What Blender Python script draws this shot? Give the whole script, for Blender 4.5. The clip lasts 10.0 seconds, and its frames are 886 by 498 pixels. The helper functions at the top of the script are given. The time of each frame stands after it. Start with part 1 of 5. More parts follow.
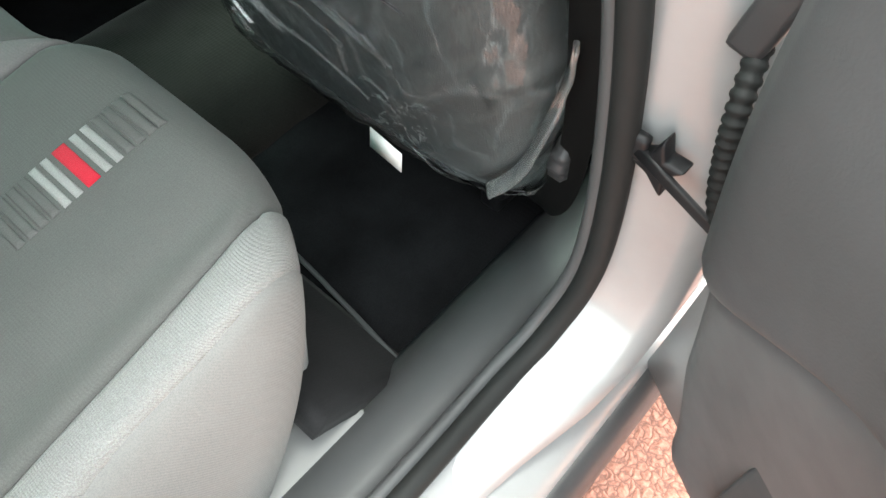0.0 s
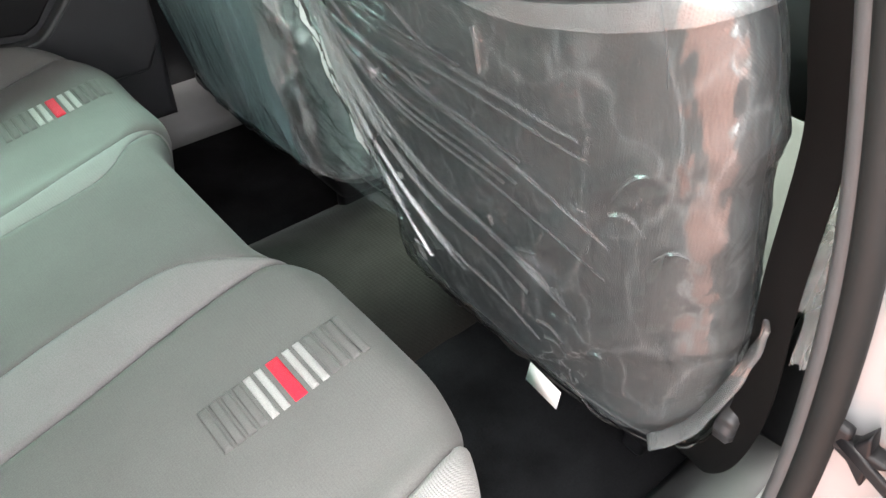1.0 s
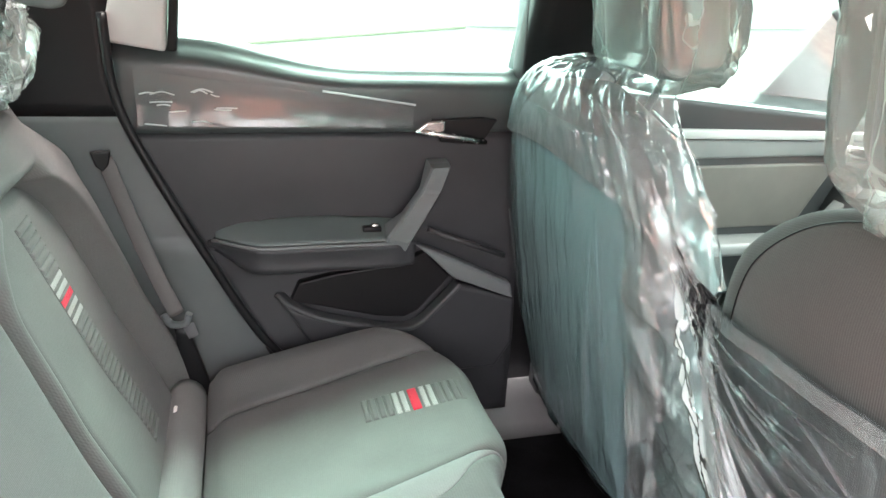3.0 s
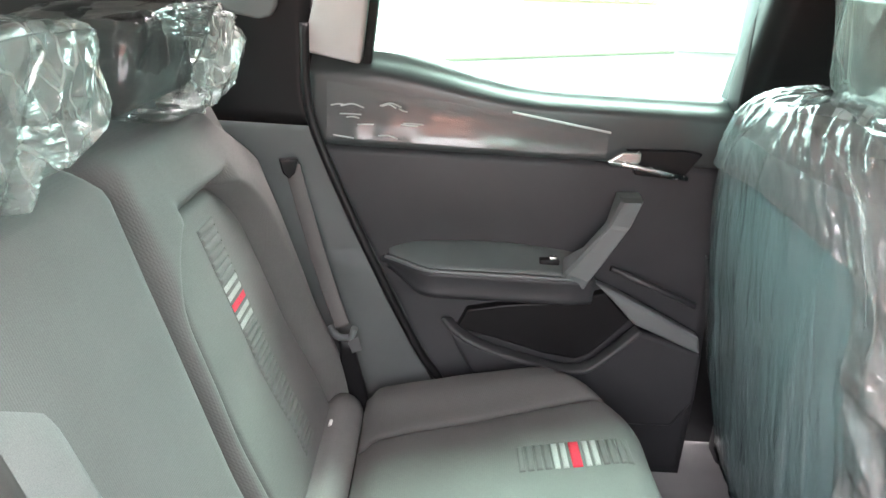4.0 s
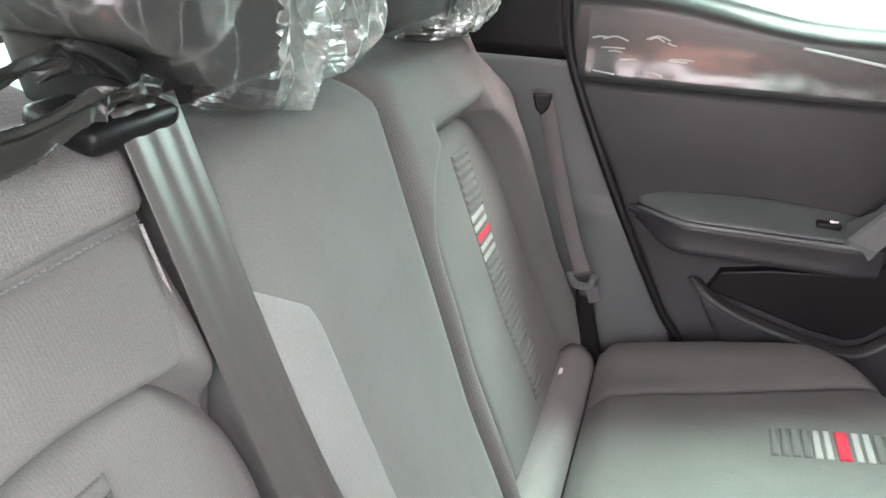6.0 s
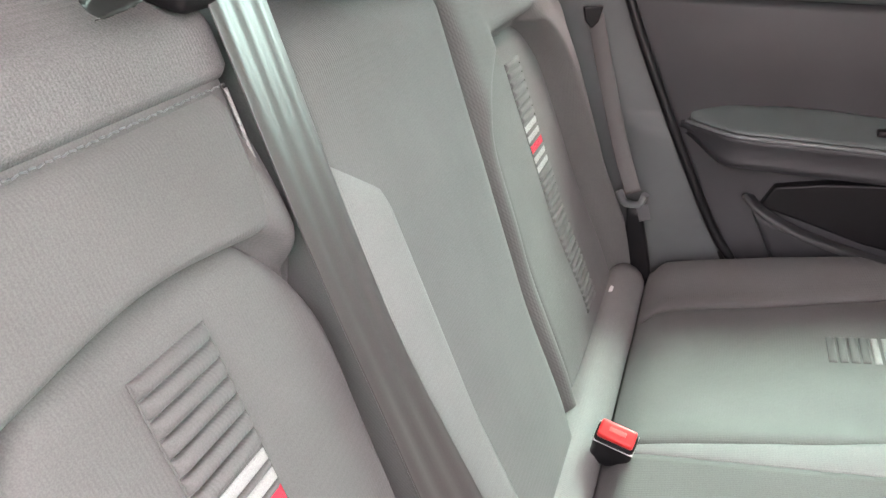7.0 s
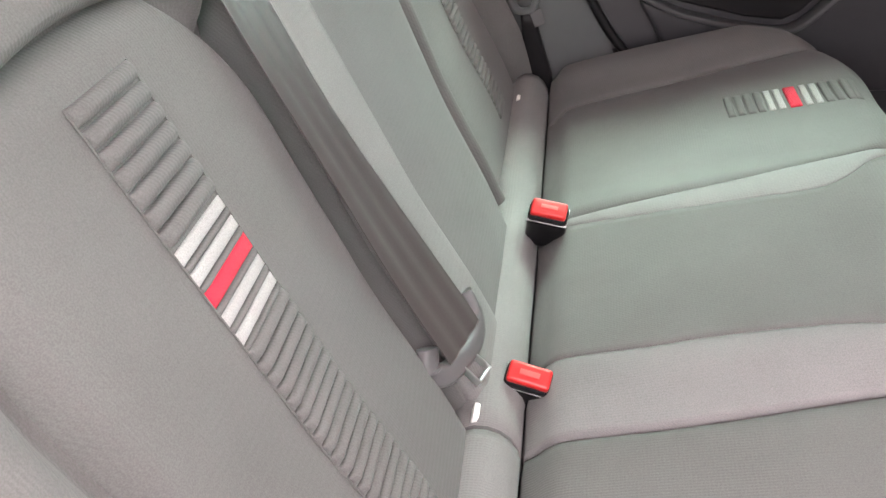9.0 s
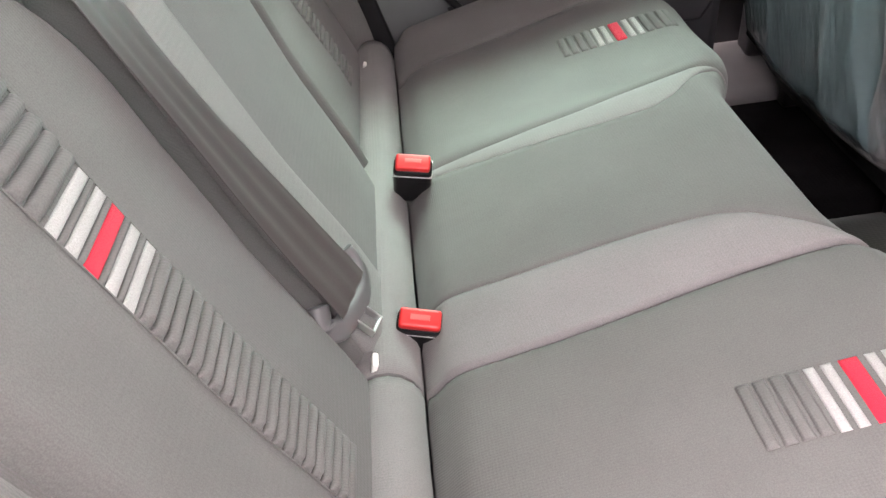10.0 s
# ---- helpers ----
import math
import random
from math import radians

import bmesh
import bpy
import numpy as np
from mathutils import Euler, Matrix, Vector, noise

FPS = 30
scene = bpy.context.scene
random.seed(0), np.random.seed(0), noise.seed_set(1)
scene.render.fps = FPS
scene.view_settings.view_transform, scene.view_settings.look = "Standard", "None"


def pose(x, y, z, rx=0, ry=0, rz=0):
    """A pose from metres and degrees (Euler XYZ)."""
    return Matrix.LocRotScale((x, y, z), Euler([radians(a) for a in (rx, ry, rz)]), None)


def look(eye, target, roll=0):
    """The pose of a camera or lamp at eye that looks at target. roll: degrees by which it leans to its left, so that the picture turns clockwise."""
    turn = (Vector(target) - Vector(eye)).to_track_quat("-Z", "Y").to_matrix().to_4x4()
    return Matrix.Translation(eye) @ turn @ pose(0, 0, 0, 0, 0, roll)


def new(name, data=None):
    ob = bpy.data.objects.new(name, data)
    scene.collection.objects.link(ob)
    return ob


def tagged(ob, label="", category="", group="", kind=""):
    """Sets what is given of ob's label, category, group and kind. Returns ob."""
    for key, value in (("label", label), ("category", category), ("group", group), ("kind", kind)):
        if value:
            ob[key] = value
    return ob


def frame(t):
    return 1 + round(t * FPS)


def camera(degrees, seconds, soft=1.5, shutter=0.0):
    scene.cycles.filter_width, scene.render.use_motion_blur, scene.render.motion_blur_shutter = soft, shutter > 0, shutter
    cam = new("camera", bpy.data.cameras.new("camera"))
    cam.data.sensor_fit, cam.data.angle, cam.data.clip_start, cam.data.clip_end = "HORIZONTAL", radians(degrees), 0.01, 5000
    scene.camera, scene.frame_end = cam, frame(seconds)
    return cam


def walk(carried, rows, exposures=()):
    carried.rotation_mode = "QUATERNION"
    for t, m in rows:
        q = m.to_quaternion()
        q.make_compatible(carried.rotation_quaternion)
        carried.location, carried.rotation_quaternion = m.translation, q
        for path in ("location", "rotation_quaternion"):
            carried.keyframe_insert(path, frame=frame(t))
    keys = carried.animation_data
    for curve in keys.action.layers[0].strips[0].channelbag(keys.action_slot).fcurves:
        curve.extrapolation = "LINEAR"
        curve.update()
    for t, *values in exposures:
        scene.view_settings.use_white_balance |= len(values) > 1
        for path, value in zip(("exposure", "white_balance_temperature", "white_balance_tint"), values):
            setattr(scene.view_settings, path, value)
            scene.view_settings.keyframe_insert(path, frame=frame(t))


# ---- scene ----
cam = camera(62.29, 10.0)
# seconds, eye in metres, yaw, pitch and roll in degrees
ROWS = [
    (0.0, 0.2998, -0.9004, 1.2175, -50.008, -56.262, 1.557),
    (0.5, 0.2473, -0.8518, 1.2475, -46.614, -48.128, 2.121),
    (1.0, 0.2199, -0.8183, 1.2808, -41.196, -41.041, 1.452),
    (1.5, 0.1956, -0.7948, 1.3076, -35.045, -34.014, 2.369),
    (2.0, 0.1790, -0.7669, 1.3335, -28.188, -28.168, 2.239),
    (2.5, 0.1555, -0.7276, 1.3545, -22.847, -23.777, 2.437),
    (3.0, 0.1642, -0.6761, 1.3714, -15.907, -21.791, 3.312),
    (4.5, 0.1890, -0.5606, 1.3520, 5.930, -21.375, 3.495),
    (5.0, 0.1660, -0.5469, 1.3416, 11.155, -22.512, 3.027),
    (5.5, 0.1544, -0.5491, 1.3271, 14.947, -23.656, 2.697),
    (7.0, 0.1277, -0.5965, 1.2584, 20.429, -28.523, -0.162),
    (7.5, 0.1225, -0.6143, 1.2305, 19.907, -30.688, -1.040),
    (8.0, 0.1158, -0.6294, 1.2048, 18.377, -32.767, -2.396),
    (8.5, 0.1171, -0.6457, 1.1841, 16.004, -34.880, -4.282),
    (9.0, 0.1153, -0.6619, 1.1682, 12.123, -36.893, -6.002),
    (9.5, 0.1130, -0.6774, 1.1564, 6.096, -38.416, -6.915),
    (10.0, 0.1074, -0.6951, 1.1535, -0.593, -39.256, -7.242),
]


def aimed(x, y, z, yaw, pitch, roll):
    """A camera pose: yaw to the left of +y, pitch upwards, roll about the line of sight."""
    return pose(x, y, z, 0, 0, yaw) @ pose(0, 0, 0, 90 + pitch, 0, 0) @ pose(0, 0, 0, 0, 0, roll)


EXPOSURES = ((0.0, 4.05, 6550, 1), (0.5, 4.45, 6700, 6), (1.0, 4.8, 6950, 13), (2.5, 5.15, 6950, 18), (4.5, 5.25, 6900, 22), (7.0, 5.25, 7250, 31), (10.0, 4.9, 7350, 30))
SKY, SUN, OPEN = 0.15, 0.6, 58.0
walk(cam, [(t, aimed(*r)) for t, *r in ROWS], EXPOSURES)

# ---- daylight ----
world = bpy.data.worlds.new("daylight")
scene.world = world
world.use_nodes = True
wn = world.node_tree
sky = wn.nodes.new("ShaderNodeTexSky")
sky.sky_type, sky.sun_disc = "NISHITA", False
sky.sun_elevation, sky.sun_rotation = radians(67), radians(37)
sky.air_density, sky.dust_density, sky.ozone_density = 1.0, 4.0, 1.0
wn.nodes["Background"].inputs["Strength"].default_value = SKY
soft = wn.nodes.new("ShaderNodeHueSaturation")
soft.inputs["Saturation"].default_value = 0.16
wn.links.new(sky.outputs["Color"], soft.inputs["Color"])
wn.links.new(soft.outputs["Color"], wn.nodes["Background"].inputs["Color"])
sun = new("sun", bpy.data.lights.new("sun", "SUN"))
sun.data.energy, sun.data.angle, sun.data.color = SUN, radians(60), (1.0, 0.96, 0.90)
sun.matrix_basis = look((2.6, 3.4, 10.0), (0.0, 0.0, 0.0))


# ---- materials ----
def shader(name):
    m = bpy.data.materials.new(name)
    m.use_nodes = True
    nt = m.node_tree
    return m, nt, nt.nodes["Principled BSDF"]


def link(nt, a, b):
    nt.links.new(a, b)


def noise_tex(nt, scale, detail=4.0, rough=0.55, stretch=None, coord="Object"):
    tc = nt.nodes.new("ShaderNodeTexCoord")
    n = nt.nodes.new("ShaderNodeTexNoise")
    n.inputs["Scale"].default_value, n.inputs["Detail"].default_value = scale, detail
    n.inputs["Roughness"].default_value = rough
    if stretch:
        mp = nt.nodes.new("ShaderNodeMapping")
        mp.inputs["Scale"].default_value = stretch
        link(nt, tc.outputs[coord], mp.inputs["Vector"])
        link(nt, mp.outputs["Vector"], n.inputs["Vector"])
    else:
        link(nt, tc.outputs[coord], n.inputs["Vector"])
    return n.outputs["Fac"]


def ramp(nt, fac, lo, hi, a=0.3, b=0.7):
    r = nt.nodes.new("ShaderNodeValToRGB")
    r.color_ramp.elements[0].position, r.color_ramp.elements[1].position = a, b
    r.color_ramp.elements[0].color, r.color_ramp.elements[1].color = (*lo, 1), (*hi, 1)
    link(nt, fac, r.inputs["Fac"])
    return r.outputs["Color"]


def math_node(nt, op, a, b):
    n = nt.nodes.new("ShaderNodeMath")
    n.operation = op
    for k, v in enumerate((a, b)):
        if isinstance(v, (int, float)):
            n.inputs[k].default_value = v
        else:
            link(nt, v, n.inputs[k])
    return n.outputs[0]


def bump(nt, bsdf, height, strength, distance, normal=None):
    b = nt.nodes.new("ShaderNodeBump")
    b.inputs["Strength"].default_value, b.inputs["Distance"].default_value = strength, distance
    link(nt, height, b.inputs["Height"])
    if normal is not None:
        link(nt, normal, b.inputs["Normal"])
    if bsdf is not None:
        link(nt, b.outputs["Normal"], bsdf.inputs["Normal"])
    return b.outputs["Normal"]


def wave(nt, axis, scale, distortion=0.0, turn=False):
    tc = nt.nodes.new("ShaderNodeTexCoord")
    w = nt.nodes.new("ShaderNodeTexWave")
    w.wave_type, w.bands_direction = "BANDS", axis
    w.inputs["Scale"].default_value, w.inputs["Distortion"].default_value = scale, distortion
    if turn:
        mp = nt.nodes.new("ShaderNodeMapping")
        mp.inputs["Rotation"].default_value = (0, radians(45), 0)
        link(nt, tc.outputs["Object"], mp.inputs["Vector"])
        link(nt, mp.outputs["Vector"], w.inputs["Vector"])
    else:
        link(nt, tc.outputs["Object"], w.inputs["Vector"])
    return w.outputs["Fac"]


def fabric(name, base, contrast=0.12, weave=900.0, relief=0.5, rough=0.9, sheen=0.08, speck=0.25, spec=0.35):
    """Woven upholstery: fine crossed threads, slow tone changes, a little fuzz."""
    m, nt, b = shader(name)
    tone = noise_tex(nt, 9.0, 5.0)
    lo = tuple(c * (1 - contrast) for c in base)
    hi = tuple(c * (1 + contrast) for c in base)
    c1 = ramp(nt, tone, lo, hi)
    fine = noise_tex(nt, 1100.0, 2.0)
    mix = nt.nodes.new("ShaderNodeMixRGB")
    mix.blend_type, mix.inputs["Fac"].default_value = "OVERLAY", speck
    link(nt, c1, mix.inputs["Color1"])
    link(nt, ramp(nt, fine, (0.25,) * 3, (0.75,) * 3, 0.35, 0.65), mix.inputs["Color2"])
    link(nt, mix.outputs["Color"], b.inputs["Base Color"])
    b.inputs["Roughness"].default_value = rough
    b.inputs["Sheen Weight"].default_value = sheen
    b.inputs["Specular IOR Level"].default_value = spec
    threads = math_node(nt, "ADD", wave(nt, "Y", weave), wave(nt, "X", weave, turn=True))
    n1 = bump(nt, None, threads, relief, 0.0006)
    bump(nt, b, noise_tex(nt, 45.0, 3.0), 0.12, 0.002, n1)
    return m


def plastic(name, base, rough=0.5, grain=700.0, relief=0.25, spec=0.4):
    """Grained moulded plastic."""
    m, nt, b = shader(name)
    link(nt, ramp(nt, noise_tex(nt, 6.0, 4.0), tuple(c * 0.88 for c in base), tuple(c * 1.12 for c in base)), b.inputs["Base Color"])
    r = math_node(nt, "MULTIPLY", noise_tex(nt, 25.0, 3.0), 0.25)
    link(nt, math_node(nt, "ADD", r, rough - 0.12), b.inputs["Roughness"])
    b.inputs["Specular IOR Level"].default_value = spec
    bump(nt, b, noise_tex(nt, grain, 2.0), relief, 0.0005)
    return m


def paint(name, base, rough=0.25):
    """Car paint: a clear coat over a smooth base, faint dirt."""
    m, nt, b = shader(name)
    link(nt, ramp(nt, noise_tex(nt, 14.0, 6.0), tuple(c * 0.9 for c in base), base, 0.25, 0.55), b.inputs["Base Color"])
    b.inputs["Roughness"].default_value = rough + 0.15
    b.inputs["Coat Weight"].default_value, b.inputs["Coat Roughness"].default_value = 0.8, 0.08
    bump(nt, b, noise_tex(nt, 40.0, 3.0), 0.08, 0.002)
    return m


def shaken(nt, drawn):
    """Object coordinates, drawn out along one way and bent a little."""
    tc = nt.nodes.new("ShaderNodeTexCoord")
    mp = nt.nodes.new("ShaderNodeMapping")
    mp.inputs["Scale"].default_value = drawn
    link(nt, tc.outputs["Object"], mp.inputs["Vector"])
    bend = nt.nodes.new("ShaderNodeTexNoise")
    bend.inputs["Scale"].default_value = 14.0
    link(nt, tc.outputs["Object"], bend.inputs["Vector"])
    add = nt.nodes.new("ShaderNodeMixRGB")
    add.blend_type, add.inputs["Fac"].default_value = "ADD", 0.05
    link(nt, mp.outputs["Vector"], add.inputs["Color1"])
    link(nt, bend.outputs["Color"], add.inputs["Color2"])
    return add.outputs["Color"]


def tilted(nt, amount, cells, drawn):
    """Normals tipped facet by facet, as on crushed foil."""
    tc = nt.nodes.new("ShaderNodeTexCoord")
    total = tc.outputs["Normal"]
    for scale, share in ((cells, 1.0), (cells * 2.7, 0.35)):
        v = nt.nodes.new("ShaderNodeTexVoronoi")
        v.inputs["Scale"].default_value = scale
        link(nt, shaken(nt, drawn), v.inputs["Vector"])
        off = nt.nodes.new("ShaderNodeVectorMath")
        off.operation = "SUBTRACT"
        link(nt, v.outputs["Color"], off.inputs[0])
        off.inputs[1].default_value = (0.5, 0.5, 0.5)
        sc = nt.nodes.new("ShaderNodeVectorMath")
        sc.operation = "SCALE"
        link(nt, off.outputs[0], sc.inputs[0])
        sc.inputs["Scale"].default_value = amount * share
        ad = nt.nodes.new("ShaderNodeVectorMath")
        ad.operation = "ADD"
        link(nt, total, ad.inputs[0])
        link(nt, sc.outputs[0], ad.inputs[1])
        total = ad.outputs[0]
    no = nt.nodes.new("ShaderNodeVectorMath")
    no.operation = "NORMALIZE"
    link(nt, total, no.inputs[0])
    return no.outputs[0]


def film(name, haze=0.08, tint=(0.97, 0.98, 0.98), ior=1.6, rough=0.07, wrinkle=1.0, tone=(0.9, 0.92, 0.92), scale=1.0, drawn=(1.0, 1.0, 0.35), facet=0.0, cells=26.0, veins=0.0):
    """Thin clear polythene: see-through, glossy where it turns away, a little milky, creased."""
    m, nt, b = shader(name)
    out = nt.nodes["Material Output"]
    nt.nodes.remove(b)
    clear = nt.nodes.new("ShaderNodeBsdfTransparent")
    clear.inputs["Color"].default_value = (*tint, 1)
    gloss = nt.nodes.new("ShaderNodeBsdfGlossy")
    gloss.inputs["Roughness"].default_value = rough
    milk = nt.nodes.new("ShaderNodeBsdfDiffuse")
    milk.inputs["Color"].default_value = (*tone, 1)
    fres = nt.nodes.new("ShaderNodeFresnel")
    fres.inputs["IOR"].default_value = ior
    long_creases = noise_tex(nt, 14.0 * scale, 3.0, 0.5, drawn)
    fine_creases = noise_tex(nt, 48.0 * scale, 2.0, 0.5, drawn)
    base = None
    if facet:
        base = tilted(nt, facet, cells, drawn)
    n1 = bump(nt, None, long_creases, 0.6 * wrinkle, 0.02, base)
    n2 = bump(nt, None, fine_creases, 0.35 * wrinkle, 0.006, n1)
    link(nt, n2, gloss.inputs["Normal"])
    link(nt, n2, fres.inputs["Normal"])
    m1 = nt.nodes.new("ShaderNodeMixShader")
    m1.inputs["Fac"].default_value = haze
    if veins:
        warped = nt.nodes.new("ShaderNodeTexVoronoi")
        warped.feature, warped.inputs["Scale"].default_value = "DISTANCE_TO_EDGE", cells
        link(nt, shaken(nt, drawn), warped.inputs["Vector"])
        line = ramp(nt, warped.outputs["Distance"], (1, 1, 1), (0, 0, 0), 0.0, 0.045)
        amount = math_node(nt, "MULTIPLY", line, math_node(nt, "MULTIPLY", noise_tex(nt, 9.0, 3.0), veins * 1.6))
        link(nt, math_node(nt, "ADD", amount, haze), m1.inputs["Fac"])
    link(nt, clear.outputs[0], m1.inputs[1])
    link(nt, milk.outputs[0], m1.inputs[2])
    m2 = nt.nodes.new("ShaderNodeMixShader")
    link(nt, fres.outputs[0], m2.inputs["Fac"])
    link(nt, m1.outputs[0], m2.inputs[1])
    link(nt, gloss.outputs[0], m2.inputs[2])
    link(nt, m2.outputs[0], out.inputs["Surface"])
    return m


def glass(name, tint):
    m, nt, b = shader(name)
    out = nt.nodes["Material Output"]
    nt.nodes.remove(b)
    clear = nt.nodes.new("ShaderNodeBsdfTransparent")
    clear.inputs["Color"].default_value = (*tint, 1)
    gloss = nt.nodes.new("ShaderNodeBsdfGlossy")
    gloss.inputs["Roughness"].default_value = 0.02
    fres = nt.nodes.new("ShaderNodeFresnel")
    fres.inputs["IOR"].default_value = 1.45
    mx = nt.nodes.new("ShaderNodeMixShader")
    link(nt, fres.outputs[0], mx.inputs["Fac"])
    link(nt, clear.outputs[0], mx.inputs[1])
    link(nt, gloss.outputs[0], mx.inputs[2])
    link(nt, mx.outputs[0], out.inputs["Surface"])
    return m


def metal(name, base, rough):
    m, nt, b = shader(name)
    b.inputs["Base Color"].default_value = (*base, 1)
    b.inputs["Metallic"].default_value = 1.0
    link(nt, math_node(nt, "ADD", math_node(nt, "MULTIPLY", noise_tex(nt, 80.0), 0.15), rough), b.inputs["Roughness"])
    return m


M_PAD = fabric("seat_fabric", (0.106, 0.106, 0.102), 0.08, 115.0, 0.20)
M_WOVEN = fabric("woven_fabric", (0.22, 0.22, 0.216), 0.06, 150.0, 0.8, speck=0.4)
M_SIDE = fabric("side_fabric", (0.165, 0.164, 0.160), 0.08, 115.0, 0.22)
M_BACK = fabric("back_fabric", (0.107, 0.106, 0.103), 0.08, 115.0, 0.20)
M_FRONT = fabric("front_seat_fabric", (0.042, 0.039, 0.037), 0.06, 120.0, 0.16)
M_WHITE = fabric("white_stripe", (0.34, 0.34, 0.33), 0.06, 900.0, 0.4)
M_RED = fabric("red_stripe", (0.62, 0.02, 0.045), 0.08, 900.0, 0.4)
M_TWILL = fabric("twill_fabric", (0.13, 0.129, 0.126), 0.06, 120.0, 0.3, speck=0.5)
M_CARPET = fabric("carpet", (0.010, 0.010, 0.011), 0.5, 60.0, 0.15, 0.95, 0.0, 0.9, 0.06)
M_HEEL = fabric("heel_carpet", (0.016, 0.016, 0.017), 0.2, 60.0, 0.15, 0.97, 0.05, 0.7, 0.1)
M_TUNNEL = fabric("tunnel_carpet", (0.014, 0.0133, 0.012), 0.25, 60.0, 0.3, 0.97, 0.1, 0.8, 0.1)
M_TRIM = plastic("dark_trim", (0.042, 0.042, 0.044), 0.42)
M_TRIM2 = plastic("mid_trim", (0.135, 0.147, 0.148), 0.34)
M_BELTLINE = plastic("beltline_trim", (0.046, 0.053, 0.054), 0.34, 500.0, 0.2, 0.5)
M_QUARTER = plastic("grey_trim", (0.106, 0.117, 0.116), 0.5)
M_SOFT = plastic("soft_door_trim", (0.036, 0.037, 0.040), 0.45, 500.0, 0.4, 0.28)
# window light on the armrest top is put into this paler, teal colour
M_ARMTOP = plastic("lit_armrest_top", (0.10, 0.122, 0.118), 0.36, 500.0, 0.03, 0.6)
M_DARKBELT = fabric("dark_webbing", (0.006, 0.006, 0.006), 0.10, 60.0, 0.0, 0.6, 0.0, 0.25, 0.15)
M_SILL = plastic("sill_trim", (0.058, 0.060, 0.062), 0.5, 700.0, 0.25, 0.25)
M_TONGUE = plastic("grey_tongue", (0.105, 0.105, 0.107), 0.4)
M_WEDGE = plastic("wedge_trim", (0.20, 0.20, 0.20), 0.5)
M_OPEN = plastic("open_door_trim", (0.062, 0.062, 0.065), 0.6, 500.0, 0.4)
M_OPEN2 = plastic("open_door_lower_trim", (0.085, 0.085, 0.088), 0.5)
M_DOORCARD = plastic("door_card", (0.13, 0.115, 0.105), 0.6, 300.0, 0.3)
M_RUBBER = plastic("black_rubber", (0.014, 0.015, 0.015), 0.65, 300.0, 0.1, 0.2)
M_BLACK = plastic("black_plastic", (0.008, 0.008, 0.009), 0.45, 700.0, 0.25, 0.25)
M_LIGHTTRIM = plastic("pale_trim", (0.50, 0.49, 0.48), 0.6)
M_PAINT = paint("white_paint", (0.26, 0.263, 0.266))
M_BELT = fabric("belt_webbing", (0.044, 0.037, 0.036), 0.10, 60.0, 0.0, 0.36, 0.1, 0.3, 0.8)
# paler copy of the webbing, with the light on the outer belt coloured in
M_BELTFAR = fabric("outer_webbing", (0.062, 0.058, 0.056), 0.10, 60.0, 0.0, 0.5, 0.1)
M_STRAP = plastic("black_strap", (0.020, 0.022, 0.021), 0.35, 200.0, 0.3)
M_BUCKRED = plastic("red_button", (0.62, 0.03, 0.03), 0.35, 200.0, 0.05)
M_CHROME = metal("chrome", (0.75, 0.75, 0.74), 0.18)
M_STEEL = metal("steel", (0.6, 0.6, 0.6), 0.3)
M_PAPER = plastic("paper", (0.82, 0.81, 0.78), 0.8, 300.0, 0.05)
M_PRINT = plastic("faded_print", (0.60, 0.47, 0.43), 0.8)
M_BUCKPALE = plastic("pale_red", (0.68, 0.10, 0.09), 0.4)
# both seat cover films: the sky's reflection is tinted into the bluish milk
M_FILM = film("clear_film", 0.065, (0.93, 0.96, 0.97), 1.7, 0.10, 1.1, (0.68, 0.78, 0.80), 1.0, (1.0, 1.0, 0.5), 0.16, 15.0, 0.07)
M_FILM2 = film("sky_tinted_film", 0.30, (0.86, 0.96, 0.96), 1.6, 0.12, 1.0, (0.46, 0.70, 0.72), 1.0, (1.0, 2.4, 0.15))
M_BAG = film("bag_film", 0.07, (0.88, 0.92, 0.91), 1.40, 0.11, 0.3, (0.66, 0.74, 0.72), 1.0, (1.0, 1.0, 0.5), 0.42, 22.0, 0.13)
M_BAGMILK = film("milky_corner", 0.30, (0.80, 0.86, 0.85), 1.50, 0.13, 0.3, (0.55, 0.63, 0.60), 1.0, (1.0, 1.3, 0.5), 0.55, 24.0, 0.22)
M_THICKFILM = film("gathered_film", 0.26, (0.93, 0.95, 0.95), 1.6, 0.12, 0.3, (0.82, 0.86, 0.85), 1.0, (1.0, 1.0, 0.6), 0.5, 28.0, 0.08)
M_GATHER = film("crushed_film", 0.12, (0.93, 0.96, 0.96), 1.6, 0.07, 0.3, (0.86, 0.88, 0.87), 1.0, (1.0, 1.0, 0.4), 0.80, 32.0, 0.15)
M_MILKBAG = film("milky_bag", 0.28, (0.91, 0.95, 0.94), 1.45, 0.14, 0.4, (0.50, 0.60, 0.57), 1.0, (1.0, 1.4, 0.4), 0.20, 16.0, 0.16)
M_FOLD = film("pinched_film", 0.07, (0.95, 0.97, 0.97), 1.55, 0.10, 0.3, (0.85, 0.90, 0.90))
M_HEM = film("film_hem", 0.13, (0.94, 0.96, 0.96), 1.8, 0.10, 0.8, (0.80, 0.86, 0.87))
M_BAND = film("film_band", 0.52, (0.93, 0.95, 0.95), 1.4, 0.18, 0.3, (0.72, 0.78, 0.77))
M_TAPE = film("door_film", 0.05, (0.97, 0.97, 0.97), 1.6, 0.17, 0.05, (0.9, 0.92, 0.92), 1.0, (0.35, 1.0, 2.2))
M_GLASS = glass("green_glass", (0.52, 0.88, 0.79))
M_CLEARGLASS = glass("clear_glass", (0.46, 0.60, 0.55))


